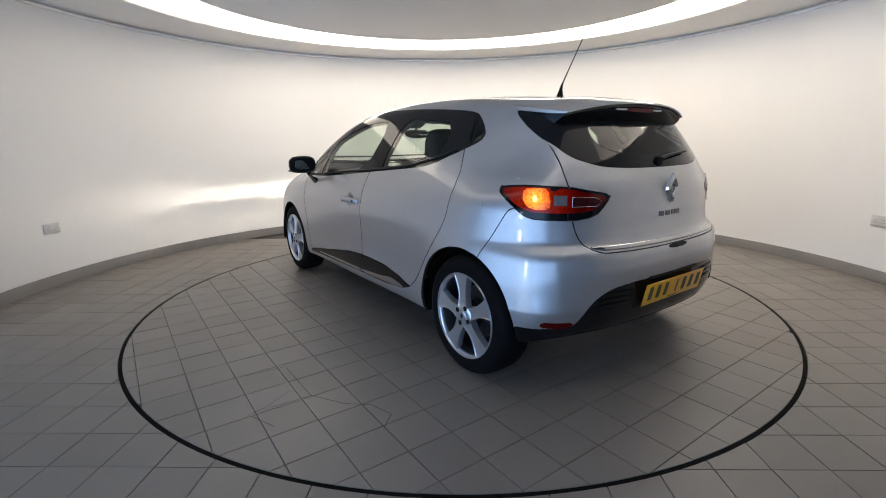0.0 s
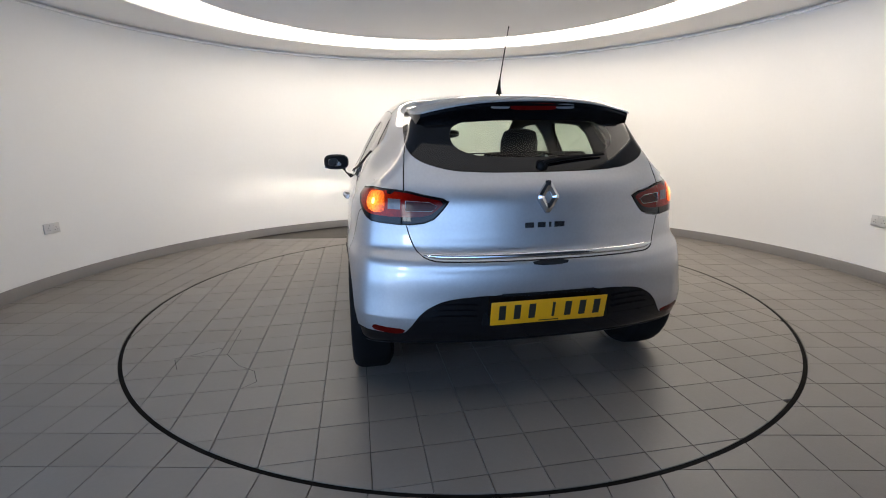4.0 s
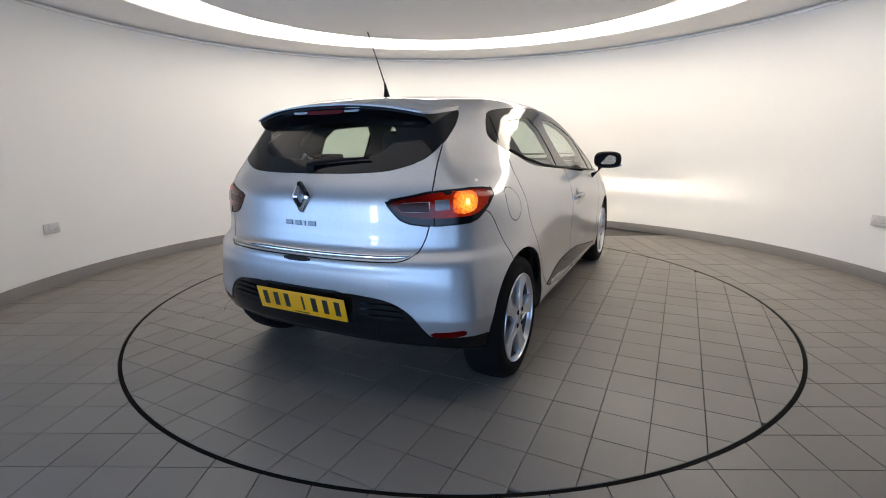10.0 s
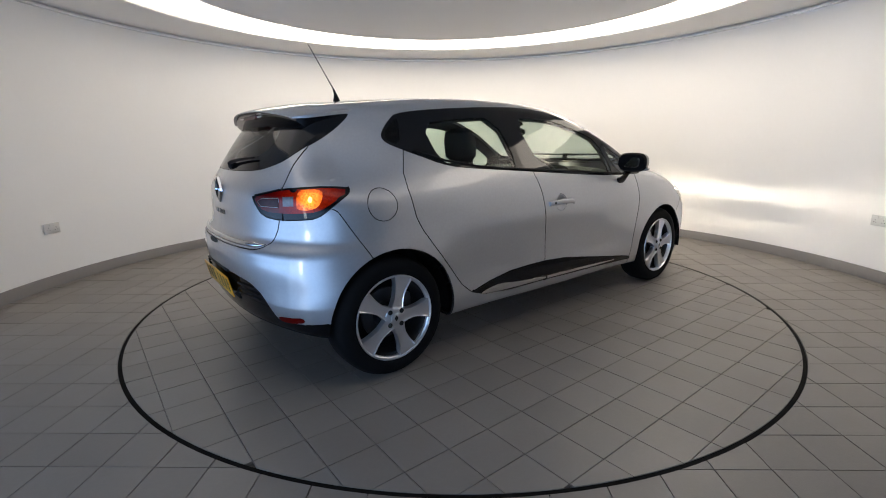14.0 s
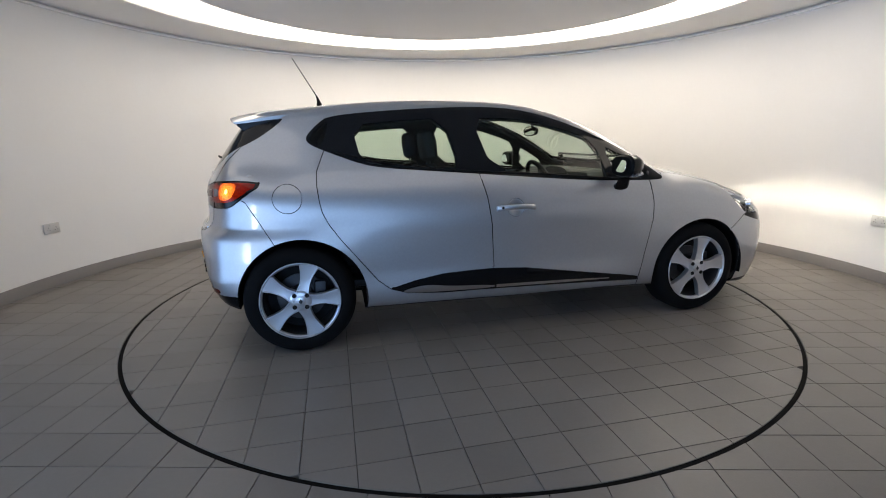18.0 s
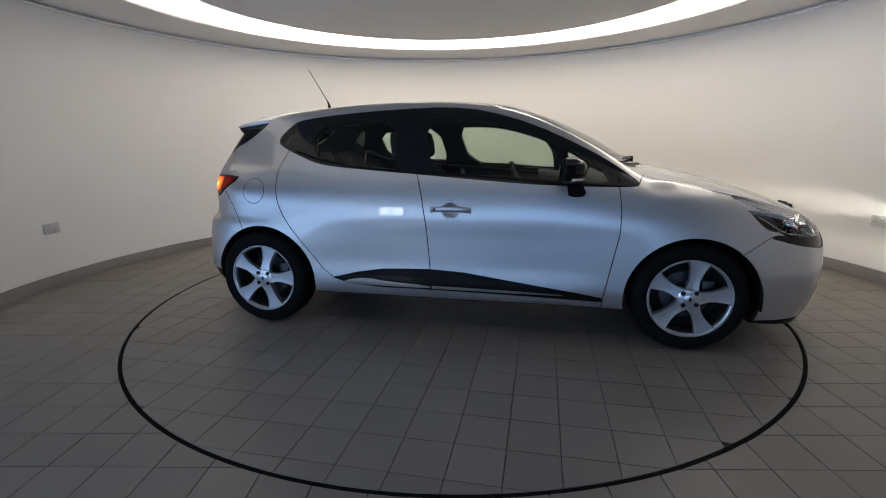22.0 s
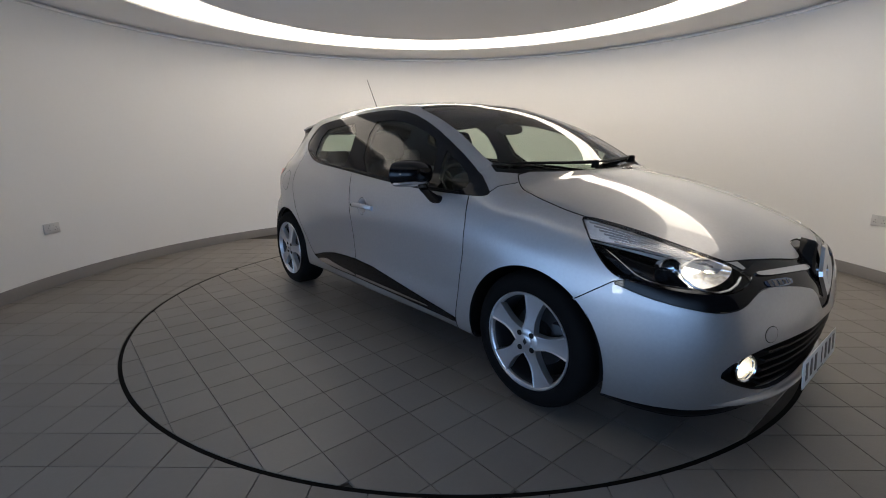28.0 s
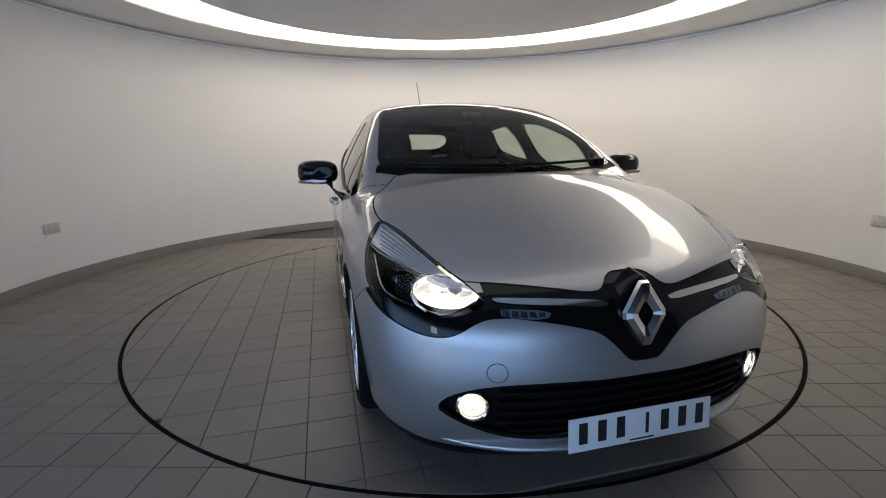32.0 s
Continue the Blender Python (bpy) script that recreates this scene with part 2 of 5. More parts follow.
    for row in range(4):
        for col in (-1, 1):
            part("pane", box(.012, .205, .18, (-.002, col * .112, .155 + .20 * row), .002, 1), HALL_PANE, glazed)
    ring = lathe([(DECK_R - .0095, -.15), (DECK_R - .0095, -.003), (DECK_R + .0095, -.003), (DECK_R + .0095, -.15)], 200, "z", closed_profile=True)
    tagged(part("turntable_rim", ring, STEEL_EDGE), "thin dark steel rim round the turntable", "rim", kind="structure")


build_room()
deck = lathe([(0, -.012), (DECK_R - .010, -.012), (DECK_R - .010, -.15), (0, -.15)], 160, "z")
turntable = tagged(part("turntable", deck, GROUT), "large round tiled car turntable set in the floor", "turntable")
# ---- car body surface: car frame, x forward, y left, z up ----
def smooth_table(xs, ys):
    """A cubic (Catmull-Rom like) interpolation of a small table, held flat outside."""
    xs, ys = np.asarray(xs, float), np.asarray(ys, float)
    m = np.gradient(ys, xs)

    def f(x):
        x = np.clip(x, xs[0], xs[-1])
        i = np.clip(np.searchsorted(xs, x) - 1, 0, len(xs) - 2)
        h = xs[i + 1] - xs[i]
        t = (x - xs[i]) / h
        return (ys[i] * (1 + 2 * t) * (1 - t) ** 2 + m[i] * h * t * (1 - t) ** 2
                + ys[i + 1] * t * t * (3 - 2 * t) + m[i + 1] * h * t * t * (t - 1))
    return f


TOP = smooth_table([-1.95, -1.68, -1.5, -1.3, -1.1, -.9, -.6, -.3, 0, .2, .4, .6, .8, 1.0, 1.06, 1.2, 1.35, 1.55, 1.75, 1.9, 2.02, 2.1, 2.2],
                   [1.27, 1.345, 1.372, 1.395, 1.414, 1.43, 1.444, 1.445, 1.434, 1.410, 1.360, 1.284, 1.184, 1.064, 1.030, 1.0, .968, .915, .853, .795, .742, .70, .63])
CROWN = smooth_table([-1.9, -1.2, 0, .6, 1.0, 1.3, 1.7, 2.0, 2.2], [.09, .075, .075, .085, .08, .06, .075, .10, .12])
SIDE_X = [-2.0, -1.7, -1.5, -1.2, -.8, 0, .6, .9, 1.2, 1.5, 1.7, 1.9, 2.2]
SIDE_Z = [.15, .30, .45, .60, .75, .90, .98, 1.05, 1.15, 1.25, 1.35, 1.45]
SIDE = [
    [.70, .76, .78, .78, .76, .72, .66, .58, .50, .45, .40, .35],
    [.80, .84, .855, .84, .80, .762, .698, .620, .549, .50, .45, .40],
    [.83, .86, .872, .855, .826, .795, .728, .652, .580, .53, .47, .42],
    [.83, .86, .868, .862, .838, .811, .77, .725, .66, .60, .54, .47],
    [.80, .843, .842, .849, .848, .821, .785, .75, .695, .635, .57, .49],
    [.80, .850, .846, .850, .857, .828, .795, .755, .70, .645, .585, .50],
    [.80, .850, .847, .852, .857, .826, .79, .75, .695, .64, .58, .50],
    [.81, .850, .856, .858, .854, .812, .77, .73, .68, .63, .57, .50],
    [.83, .86, .868, .865, .845, .79, .74, .70, .65, .60, .55, .50],
    [.82, .855, .862, .855, .82, .74, .68, .63, .58, .55, .50, .45],
    [.79, .83, .845, .835, .785, .69, .62, .58, .54, .50, .45, .40],
    [.74, .78, .80, .79, .73, .62, .56, .52, .50, .45, .40, .35],
    [.62, .68, .70, .69, .62, .50, .45, .42, .40, .38, .35, .30]]
SIDE_ROWS = [smooth_table(SIDE_Z, r) for r in SIDE]
FRONT_Z = smooth_table([.1, .18, .25, .35, .45, .55, .63, .70, .80, .95], [2.03, 2.075, 2.11, 2.135, 2.145, 2.135, 2.12, 2.095, 2.03, 1.9])
FRONT_Y = smooth_table([0, .15, .26, .4, .5, .6, .7, .8, .87, .95], [0, .002, .012, .038, .07, .12, .205, .35, .54, .83])
REAR_Z = smooth_table([.15, .25, .35, .5, .62, .675, .715, .76, .85, .95, 1.03, 1.15, 1.25, 1.33, 1.45], [1.78, 1.83, 1.875, 1.90, 1.912, 1.905, 1.87, 1.858, 1.853, 1.838, 1.79, 1.71, 1.635, 1.57, 1.46])
REAR_Y = smooth_table([0, .15, .26, .4, .55, .65, .7, .8, .87, .95], [0, .004, .014, .04, .095, .15, .185, .32, .52, .85])
BOTTOM = smooth_table([-2.0, -1.8, -1.55, -1.0, 0, .9, 1.6, 1.9, 2.1], [.30, .29, .25, .225, .215, .21, .17, .13, .12])


XS = np.array(SIDE_X)
SLOPES = np.gradient(np.eye(len(XS)), XS, axis=0)     # row i: how the table's slope at station i follows from the stations


def side_y(x, z):
    """The half width of the body at x and height z."""
    x = np.clip(x, XS[0], XS[-1])
    cell = np.clip(np.searchsorted(XS, x) - 1, 0, len(XS) - 2)
    out = np.empty_like(x)
    for i in range(len(XS) - 1):
        m = np.nonzero(cell == i)[0]
        if not len(m):
            continue
        near = range(max(i - 1, 0), min(i + 3, len(XS)))
        row = {k: SIDE_ROWS[k](z[m]) for k in near}
        ma = sum(SLOPES[i, k] * row[k] for k in near)
        mb = sum(SLOPES[i + 1, k] * row[k] for k in near)
        h = XS[i + 1] - XS[i]
        t = (x[m] - XS[i]) / h
        out[m] = row[i] * (1 + 2 * t) * (1 - t) ** 2 + ma * h * t * (1 - t) ** 2 + row[i + 1] * t * t * (3 - 2 * t) + mb * h * t * t * (t - 1)
    return out


def smax(a, b, k):
    h = np.maximum(k - np.abs(a - b), 0) / k
    return np.maximum(a, b) + h * h * k * .25


def field(p):
    """Below zero inside the body; about the distance to its skin near it."""
    x, y, z = p[:, 0], np.abs(p[:, 1]), p[:, 2]
    slope = (TOP(x + .01) - TOP(x - .01)) / .02
    top = (z - TOP(x) + CROWN(x) * (y / .7) ** 2.3) / np.sqrt(1 + slope ** 2)
    side = (y - side_y(x, z)) / np.where(z > 1, 1.12, 1.02)
    front = (x - FRONT_Z(z) + FRONT_Y(y)) / np.sqrt(1 + (FRONT_Y(y + .01) - FRONT_Y(y - .01)) ** 2 / .0004)
    rz = (REAR_Z(z + .01) - REAR_Z(z - .01)) / .02
    drop = REAR_Y(y) * np.clip(1 - (.72 - z) * 1.1, .68, 1)
    rear = (-x - REAR_Z(z) + drop) / np.sqrt(1 + (REAR_Y(y + .01) - REAR_Y(y - .01)) ** 2 / .0004 + rz ** 2)
    d = smax(top, side, np.where(x > .9, .07, .05))
    d = smax(d, front, .10)
    d = smax(d, rear, np.where(z > 1, .05, .09))
    return smax(d, BOTTOM(x) - z, .04)


# ---- the car's skin: one surface, cut into panels along drawn lines ----
CELL = .0125


def skin_mesh():
    """Half of the body's skin (y >= 0) as points and four-sided faces."""
    xs = np.arange(-2.02, 2.26, CELL)
    ys = np.arange(-CELL / 2, .93, CELL)
    zs = np.arange(.09, 1.52, CELL)
    step = 4
    cg = np.stack(np.meshgrid(xs[::step], ys[::step], zs[::step], indexing="ij"), -1)
    coarse = field(cg.reshape(-1, 3)).reshape(cg.shape[:3])
    near = np.abs(coarse) < .11
    mask = np.repeat(np.repeat(np.repeat(near, step, 0), step, 1), step, 2)
    mask = np.roll(mask, (-step // 2,) * 3, (0, 1, 2))[:len(xs), :len(ys), :len(zs)]
    values = np.repeat(np.repeat(np.repeat(coarse, step, 0), step, 1), step, 2)[:len(xs), :len(ys), :len(zs)].copy()
    i, j, k = np.nonzero(mask)
    values[i, j, k] = field(np.stack([xs[i], ys[j], zs[k]], 1))
    inside = values < 0
    corners = [(a, b, c) for a in (0, 1) for b in (0, 1) for c in (0, 1)]
    n = [len(a) - 1 for a in (xs, ys, zs)]
    count = sum(inside[a:a + n[0], b:b + n[1], c:c + n[2]].astype(np.int8) for a, b, c in corners)
    cell = (count > 0) & (count < 8)
    ci, cj, ck = np.nonzero(cell)
    index = np.full(cell.shape, -1)
    index[ci, cj, ck] = np.arange(len(ci))
    p = np.stack([xs[ci], ys[cj], zs[ck]], 1) + CELL / 2
    quads = []
    for axis in range(3):
        lo = [slice(None)] * 3
        hi = [slice(None)] * 3
        lo[axis], hi[axis] = slice(0, -1), slice(1, None)
        a, b = inside[tuple(lo)], inside[tuple(hi)]
        cross = np.argwhere(a != b)
        u, v = [(1, 2), (2, 0), (0, 1)][axis]
        cross = cross[(cross[:, u] > 0) & (cross[:, v] > 0) & (cross[:, u] < n[u]) & (cross[:, v] < n[v])]
        flip = a[tuple(cross.T)]
        ids = []
        for du, dv in ((1, 1), (0, 1), (0, 0), (1, 0)):
            c = cross.copy()
            c[:, u] -= du
            c[:, v] -= dv
            ids.append(index[tuple(c.T)])
        q = np.stack(ids, 1)
        q[~flip] = q[~flip][:, ::-1]
        quads.append(q[(q >= 0).all(1)])
    quads = np.concatenate(quads)
    mid = cj == 0
    p[mid, 1] = 0
    # slide onto the surface, evening the spacing in between
    edges = np.concatenate([quads[:, [0, 1]], quads[:, [1, 2]], quads[:, [2, 3]], quads[:, [3, 0]]])
    for turn_no in range(7):
        d, g = gradient(p)
        p = p - (d / np.maximum((g * g).sum(1), .2))[:, None] * g
        p[mid, 1] = 0
        if turn_no < 5:
            total, number = np.zeros_like(p), np.zeros(len(p))
            for s, e in ((0, 1), (1, 0)):
                np.add.at(total, edges[:, s], p[edges[:, e]])
                np.add.at(number, edges[:, s], 1)
            p = p + .45 * (total / np.maximum(number, 1)[:, None] - p)
            p[mid, 1] = 0
    return p, quads


def gradient(p):
    e = .002
    d = field(p)
    g = np.stack([(field(p + e * np.eye(3)[a]) - d) / e for a in range(3)], 1)
    return d, g


def rounded(points, times=2, closed=True):
    """Cuts the corners of a drawn line and makes it dense."""
    q = np.array(points, float)
    for _ in range(times):
        nxt = np.roll(q, -1, 0)
        q = np.stack([q * .75 + nxt * .25, q * .25 + nxt * .75], 1).reshape(-1, 2)
    return q


def inside_line(q, u, v):
    x0, y0 = q[:, 0], q[:, 1]
    x1, y1 = np.roll(x0, -1), np.roll(y0, -1)
    hit = np.zeros(len(u), bool)
    for a, b, c, d in zip(x0, y0, x1, y1):
        if b != d:
            hit ^= ((b > v) != (d > v)) & (u < (c - a) * (v - b) / (d - b) + a)
    return hit


def nearest_on(q, u, v):
    best, bu, bv = np.full(len(u), 1e9), u.copy(), v.copy()
    for (a, b), (c, d) in zip(q, np.roll(q, -1, 0)):
        l = (c - a) ** 2 + (d - b) ** 2
        if l < 1e-12:
            continue
        t = np.clip(((u - a) * (c - a) + (v - b) * (d - b)) / l, 0, 1)
        pu, pv = a + t * (c - a), b + t * (d - b)
        r = (u - pu) ** 2 + (v - pv) ** 2
        m = r < best
        best, bu, bv = np.where(m, r, best), np.where(m, pu, bu), np.where(m, pv, bv)
    return np.sqrt(best), bu, bv


def circle(x, y, r, n=40):
    return [(x + r * math.cos(2 * math.pi * i / n), y + r * math.sin(2 * math.pi * i / n)) for i in range(n)]


# drawing planes: the two drawn directions and the one looked along
PLANES = {"side": ((1, 0, 0), (0, 0, 1), (0, 1, 0)), "front": ((0, 1, 0), (0, 0, 1), (1, 0, 0)), "rear": ((0, 1, 0), (0, 0, 1), (1, 0, 0)),
          "top": ((1, 0, 0), (0, 1, 0), (0, 0, 1)), "rear_corner": ((1, 1, 0), (0, 0, 1), (1, -1, 0)), "front_corner": ((-1, 1, 0), (0, 0, 1), (1, 1, 0))}
ARCH = .352
HUB_X, HUB_Z = 1.294, .308
GAP_F = [(-.241, .99), (-.204, .85), (-.178, .686), (-.16, .423), (-.152, .292)]
GLASS_AREA = [(-1.213, 1.195), (-1.184, 1.236), (-1.135, 1.281), (-1.09, 1.312), (-.955, 1.332), (-.69, 1.354), (-.41, 1.369), (-.1, 1.376), (.15, 1.346), (.425, 1.26), (.70, 1.132), (.89, 1.022), (.99, .945),
              (1.008, .928), (.985, .916), (.914, .914), (.545, .922), (.23, .943), (-.242, .984), (-.505, 1.005), (-.796, 1.029), (-.914, 1.052), (-1.019, 1.091), (-1.123, 1.131), (-1.195, 1.164)]
HEADLIGHT = [(-.738, .872), (-.93, .842), (-1.118, .801), (-1.337, .747), (-1.409, .73), (-1.5, .698), (-1.54, .68), (-1.46, .648), (-1.354, .635), (-1.199, .643), (-1.02, .657), (-.884, .668), (-.82, .705), (-.77, .77), (-.742, .83)]
TAIL_LAMP = [(-.672, .960), (-.83, .974), (-.96, .972), (-1.127, .965), (-1.26, .945), (-1.395, .927), (-1.36, .885), (-1.30, .836), (-1.15, .820), (-1.0, .826), (-.885, .832), (-.80, .875)]
BUMPER_GAP = [(1.50, .1), (1.50, .54), (1.525, .562), (1.665, .657), (1.74, .72)]


def side_x(test):
    return lambda p: test(p[:, 0])


REGIONS = [  # panel, plane, outline, where it holds, corner rounding
    ("arch_cut", "side", circle(-HUB_X + .02, HUB_Z - .003, ARCH, 64), lambda p: p[:, 1] > .45, 0),
    ("arch_cut", "side", circle(HUB_X + .006, HUB_Z - .012, ARCH, 64), lambda p: p[:, 1] > .45, 0),
    ("handle_recess", "side", circle(-.03, .782, .052, 40), lambda p: p[:, 1] > .6, 0),
    ("pane_quarter", "side", [(-1.196, 1.19), (-1.17, 1.232), (-1.125, 1.272), (-1.078, 1.296), (-1.125, 1.146), (-1.185, 1.173)], lambda p: p[:, 2] > .95, 1),
    ("pane_rear", "side", [(-.955, 1.266), (-.69, 1.292), (-.415, 1.308), (-.35, 1.013), (-.46, 1.019), (-.669, 1.033), (-.80, 1.045), (-.914, 1.062)], lambda p: p[:, 2] > .9, 1),
    ("pane_front", "side", [(-.238, 1.304), (-.02, 1.306), (.16, 1.287), (.38, 1.227), (.545, 1.162), (.60, .938), (.545, .94), (.23, .962), (-.15, .994)], lambda p: p[:, 2] > .9, 1),
    ("pane_sail", "side", [(.605, 1.132), (.70, 1.087), (.86, 1.0), (.86, .93), (.66, .935)], lambda p: p[:, 2] > .9, 1),
    ("window_trim", "side", GLASS_AREA, lambda p: (p[:, 2] > .88) & (p[:, 1] > .45), 1),
    ("headlight", "front_corner", HEADLIGHT, lambda p: p[:, 0] > 1.3, 2),
    ("hood", "top", [(2.003, -.2), (2.003, .03), (2.012, .07), (2.055, .105), (2.061, .14), (2.053, .19), (2.019, .305), (1.98, .41), (1.925, .54), (1.886, .58), (1.774, .63), (1.612, .685), (1.48, .722), (1.42, .732), (1.36, .735), (1.253, .727), (1.15, .695), (1.06, .636), (.995, .575), (1.08, .31), (1.125, .1), (1.13, -.2)], lambda p: (p[:, 2] > .66) & (p[:, 0] > .9), 1),
    ("windscreen", "top", [(1.105, -.2), (1.10, .1), (1.055, .317), (.965, .582), (.915, .662), (.62, .612), (.4, .578), (.16, .54), (.19, .40), (.225, .2), (.235, -.2)], lambda p: p[:, 2] > .9, 1),
    ("scuttle", "top", [(1.14, -.2), (1.09, .3), (1.01, .57), (.945, .675), (.90, .66), (.9, -.2)], lambda p: p[:, 2] > .9, 0),
    ("upper_grille", "front", [(-.2, .493), (.03, .493), (.056, .50), (.105, .555), (.15, .592), (.185, .605), (.295, .63), (.41, .645), (.475, .645), (.475, .78), (-.2, .80)], lambda p: p[:, 0] > 1.8, 1),
    ("upper_grille", "front_corner", [(-.84, .655), (-.90, .64), (-.999, .617), (-1.149, .594), (-1.295, .578), (-1.39, .58), (-1.455, .595), (-1.526, .633), (-1.582, .644), (-1.66, .644), (-1.66, .72), (-1.45, .70), (-1.0, .685)], lambda p: p[:, 0] > 1.5, 1),
    ("lower_grille", "front", [(-.2, .445), (.10, .442), (.28, .448), (.43, .445), (.53, .428), (.60, .395), (.634, .348), (.606, .322), (.56, .298), (.46, .257), (.354, .235), (.228, .228), (-.2, .225)], lambda p: p[:, 0] > 1.8, 1),
    ("front_lip", "side", [(1.5, .0), (1.5, .193), (1.9, .185), (2.3, .18), (2.3, 0)], lambda p: p[:, 0] > 1.4, 0),
    ("front_bumper", "side", BUMPER_GAP + [(1.9, .8), (2.3, .8), (2.3, .1)], lambda p: p[:, 0] > 1.4, 0),
    ("tail_lamp", "rear_corner", TAIL_LAMP, lambda p: p[:, 0] < -1.3, 1),
    ("rear_window", "rear", [(-.2, 1.092), (.20, 1.096), (.30, 1.108), (.365, 1.14), (.38, 1.19), (.36, 1.232), (.30, 1.252), (-.2, 1.258)], lambda p: (p[:, 0] < -1.25) & (p[:, 2] > .95), 1),
    ("rear_window_border", "rear", [(-.2, 1.034), (.15, 1.035), (.28, 1.038), (.39, 1.046), (.465, 1.066), (.515, 1.086), (.548, 1.115), (.562, 1.15), (.562, 1.18), (.535, 1.25), (.49, 1.29), (.3, 1.34), (-.2, 1.345)], lambda p: (p[:, 0] < -1.25) & (p[:, 2] > .95), 1),
    ("rear_window_border", "side", [(-1.80, 1.16), (-1.58, 1.15), (-1.538, 1.167), (-1.445, 1.219), (-1.36, 1.281), (-1.335, 1.310), (-1.45, 1.322), (-1.80, 1.30)], lambda p: (p[:, 0] < -1.28) & (p[:, 2] > 1.07) & (p[:, 1] > .42), 1),
    ("tailgate", "rear", [(-.2, .677), (.44, .677), (.49, .679), (.543, .70), (.571, .756), (.59, .837), (.592, .96), (.58, 1.081), (.56, 1.177), (.54, 1.25), (.5, 1.30), (.3, 1.37), (-.2, 1.38)], lambda p: p[:, 0] < -1.36, 1),
    ("rear_valance", "rear", [(-.2, .537), (.25, .532), (.40, .52), (.47, .50), (.54, .455), (.595, .37), (.62, .347), (.80, .352), (.95, .35), (.95, .1), (-.2, .1)], lambda p: p[:, 0] < -1.45, 1),
    ("rear_bumper", "side", [(-1.39, .1), (-1.39, .60), (-1.414, .65), (-1.541, .864), (-1.62, .90), (-2.2, .90), (-2.2, .1)], lambda p: p[:, 0] < -1.3, 0),
    ("sill_trim_rear", "side", [(-.155, .416), (-.30, .413), (-.471, .405), (-.648, .375), (-.789, .338), (-.687, .306), (-.475, .29), (-.155, .29)], lambda p: p[:, 1] > .6, 0),
    ("sill_trim_front", "side", [(-.155, .416), (.044, .405), (.379, .357), (.708, .310), (.835, .288), (.835, .268), (.546, .277), (.214, .285), (-.155, .29)], lambda p: p[:, 1] > .6, 0),
    ("fuel_flap", "side", circle(-1.322, .877, .077), lambda p: p[:, 1] > .6, 0),
    ("front_door", "side", [(-.25, 1.1)] + GAP_F + [(.2, .284), (.546, .276), (.825, .268), (.84, .29), (.877, .493), (.908, .658), (.911, .784), (.895, .913), (.87, 1.0)], lambda p: p[:, 1] > .6, 0),
    ("rear_door", "side", [(-.25, 1.1)] + GAP_F + [(-.47, .29), (-.69, .305), (-.789, .338), (-.861, .397), (-1.001, .579), (-1.06, .655), (-1.113, .733), (-1.145, .80), (-1.157, .866), (-1.165, .94), (-1.162, 1.016), (-1.118, 1.123), (-1.1, 1.2)], lambda p: p[:, 1] > .6, 0),
    ("front_wing", "side", [(.895, .93), (.911, .784), (.908, .658), (.877, .493), (.84, .29), (.83, .1)] + BUMPER_GAP + [(1.75, .75), (1.6, .9), (1.2, 1.02), (1.02, .96), (1.0, .93)], lambda p: (p[:, 1] > .45) & (p[:, 0] > .8), 0),
]


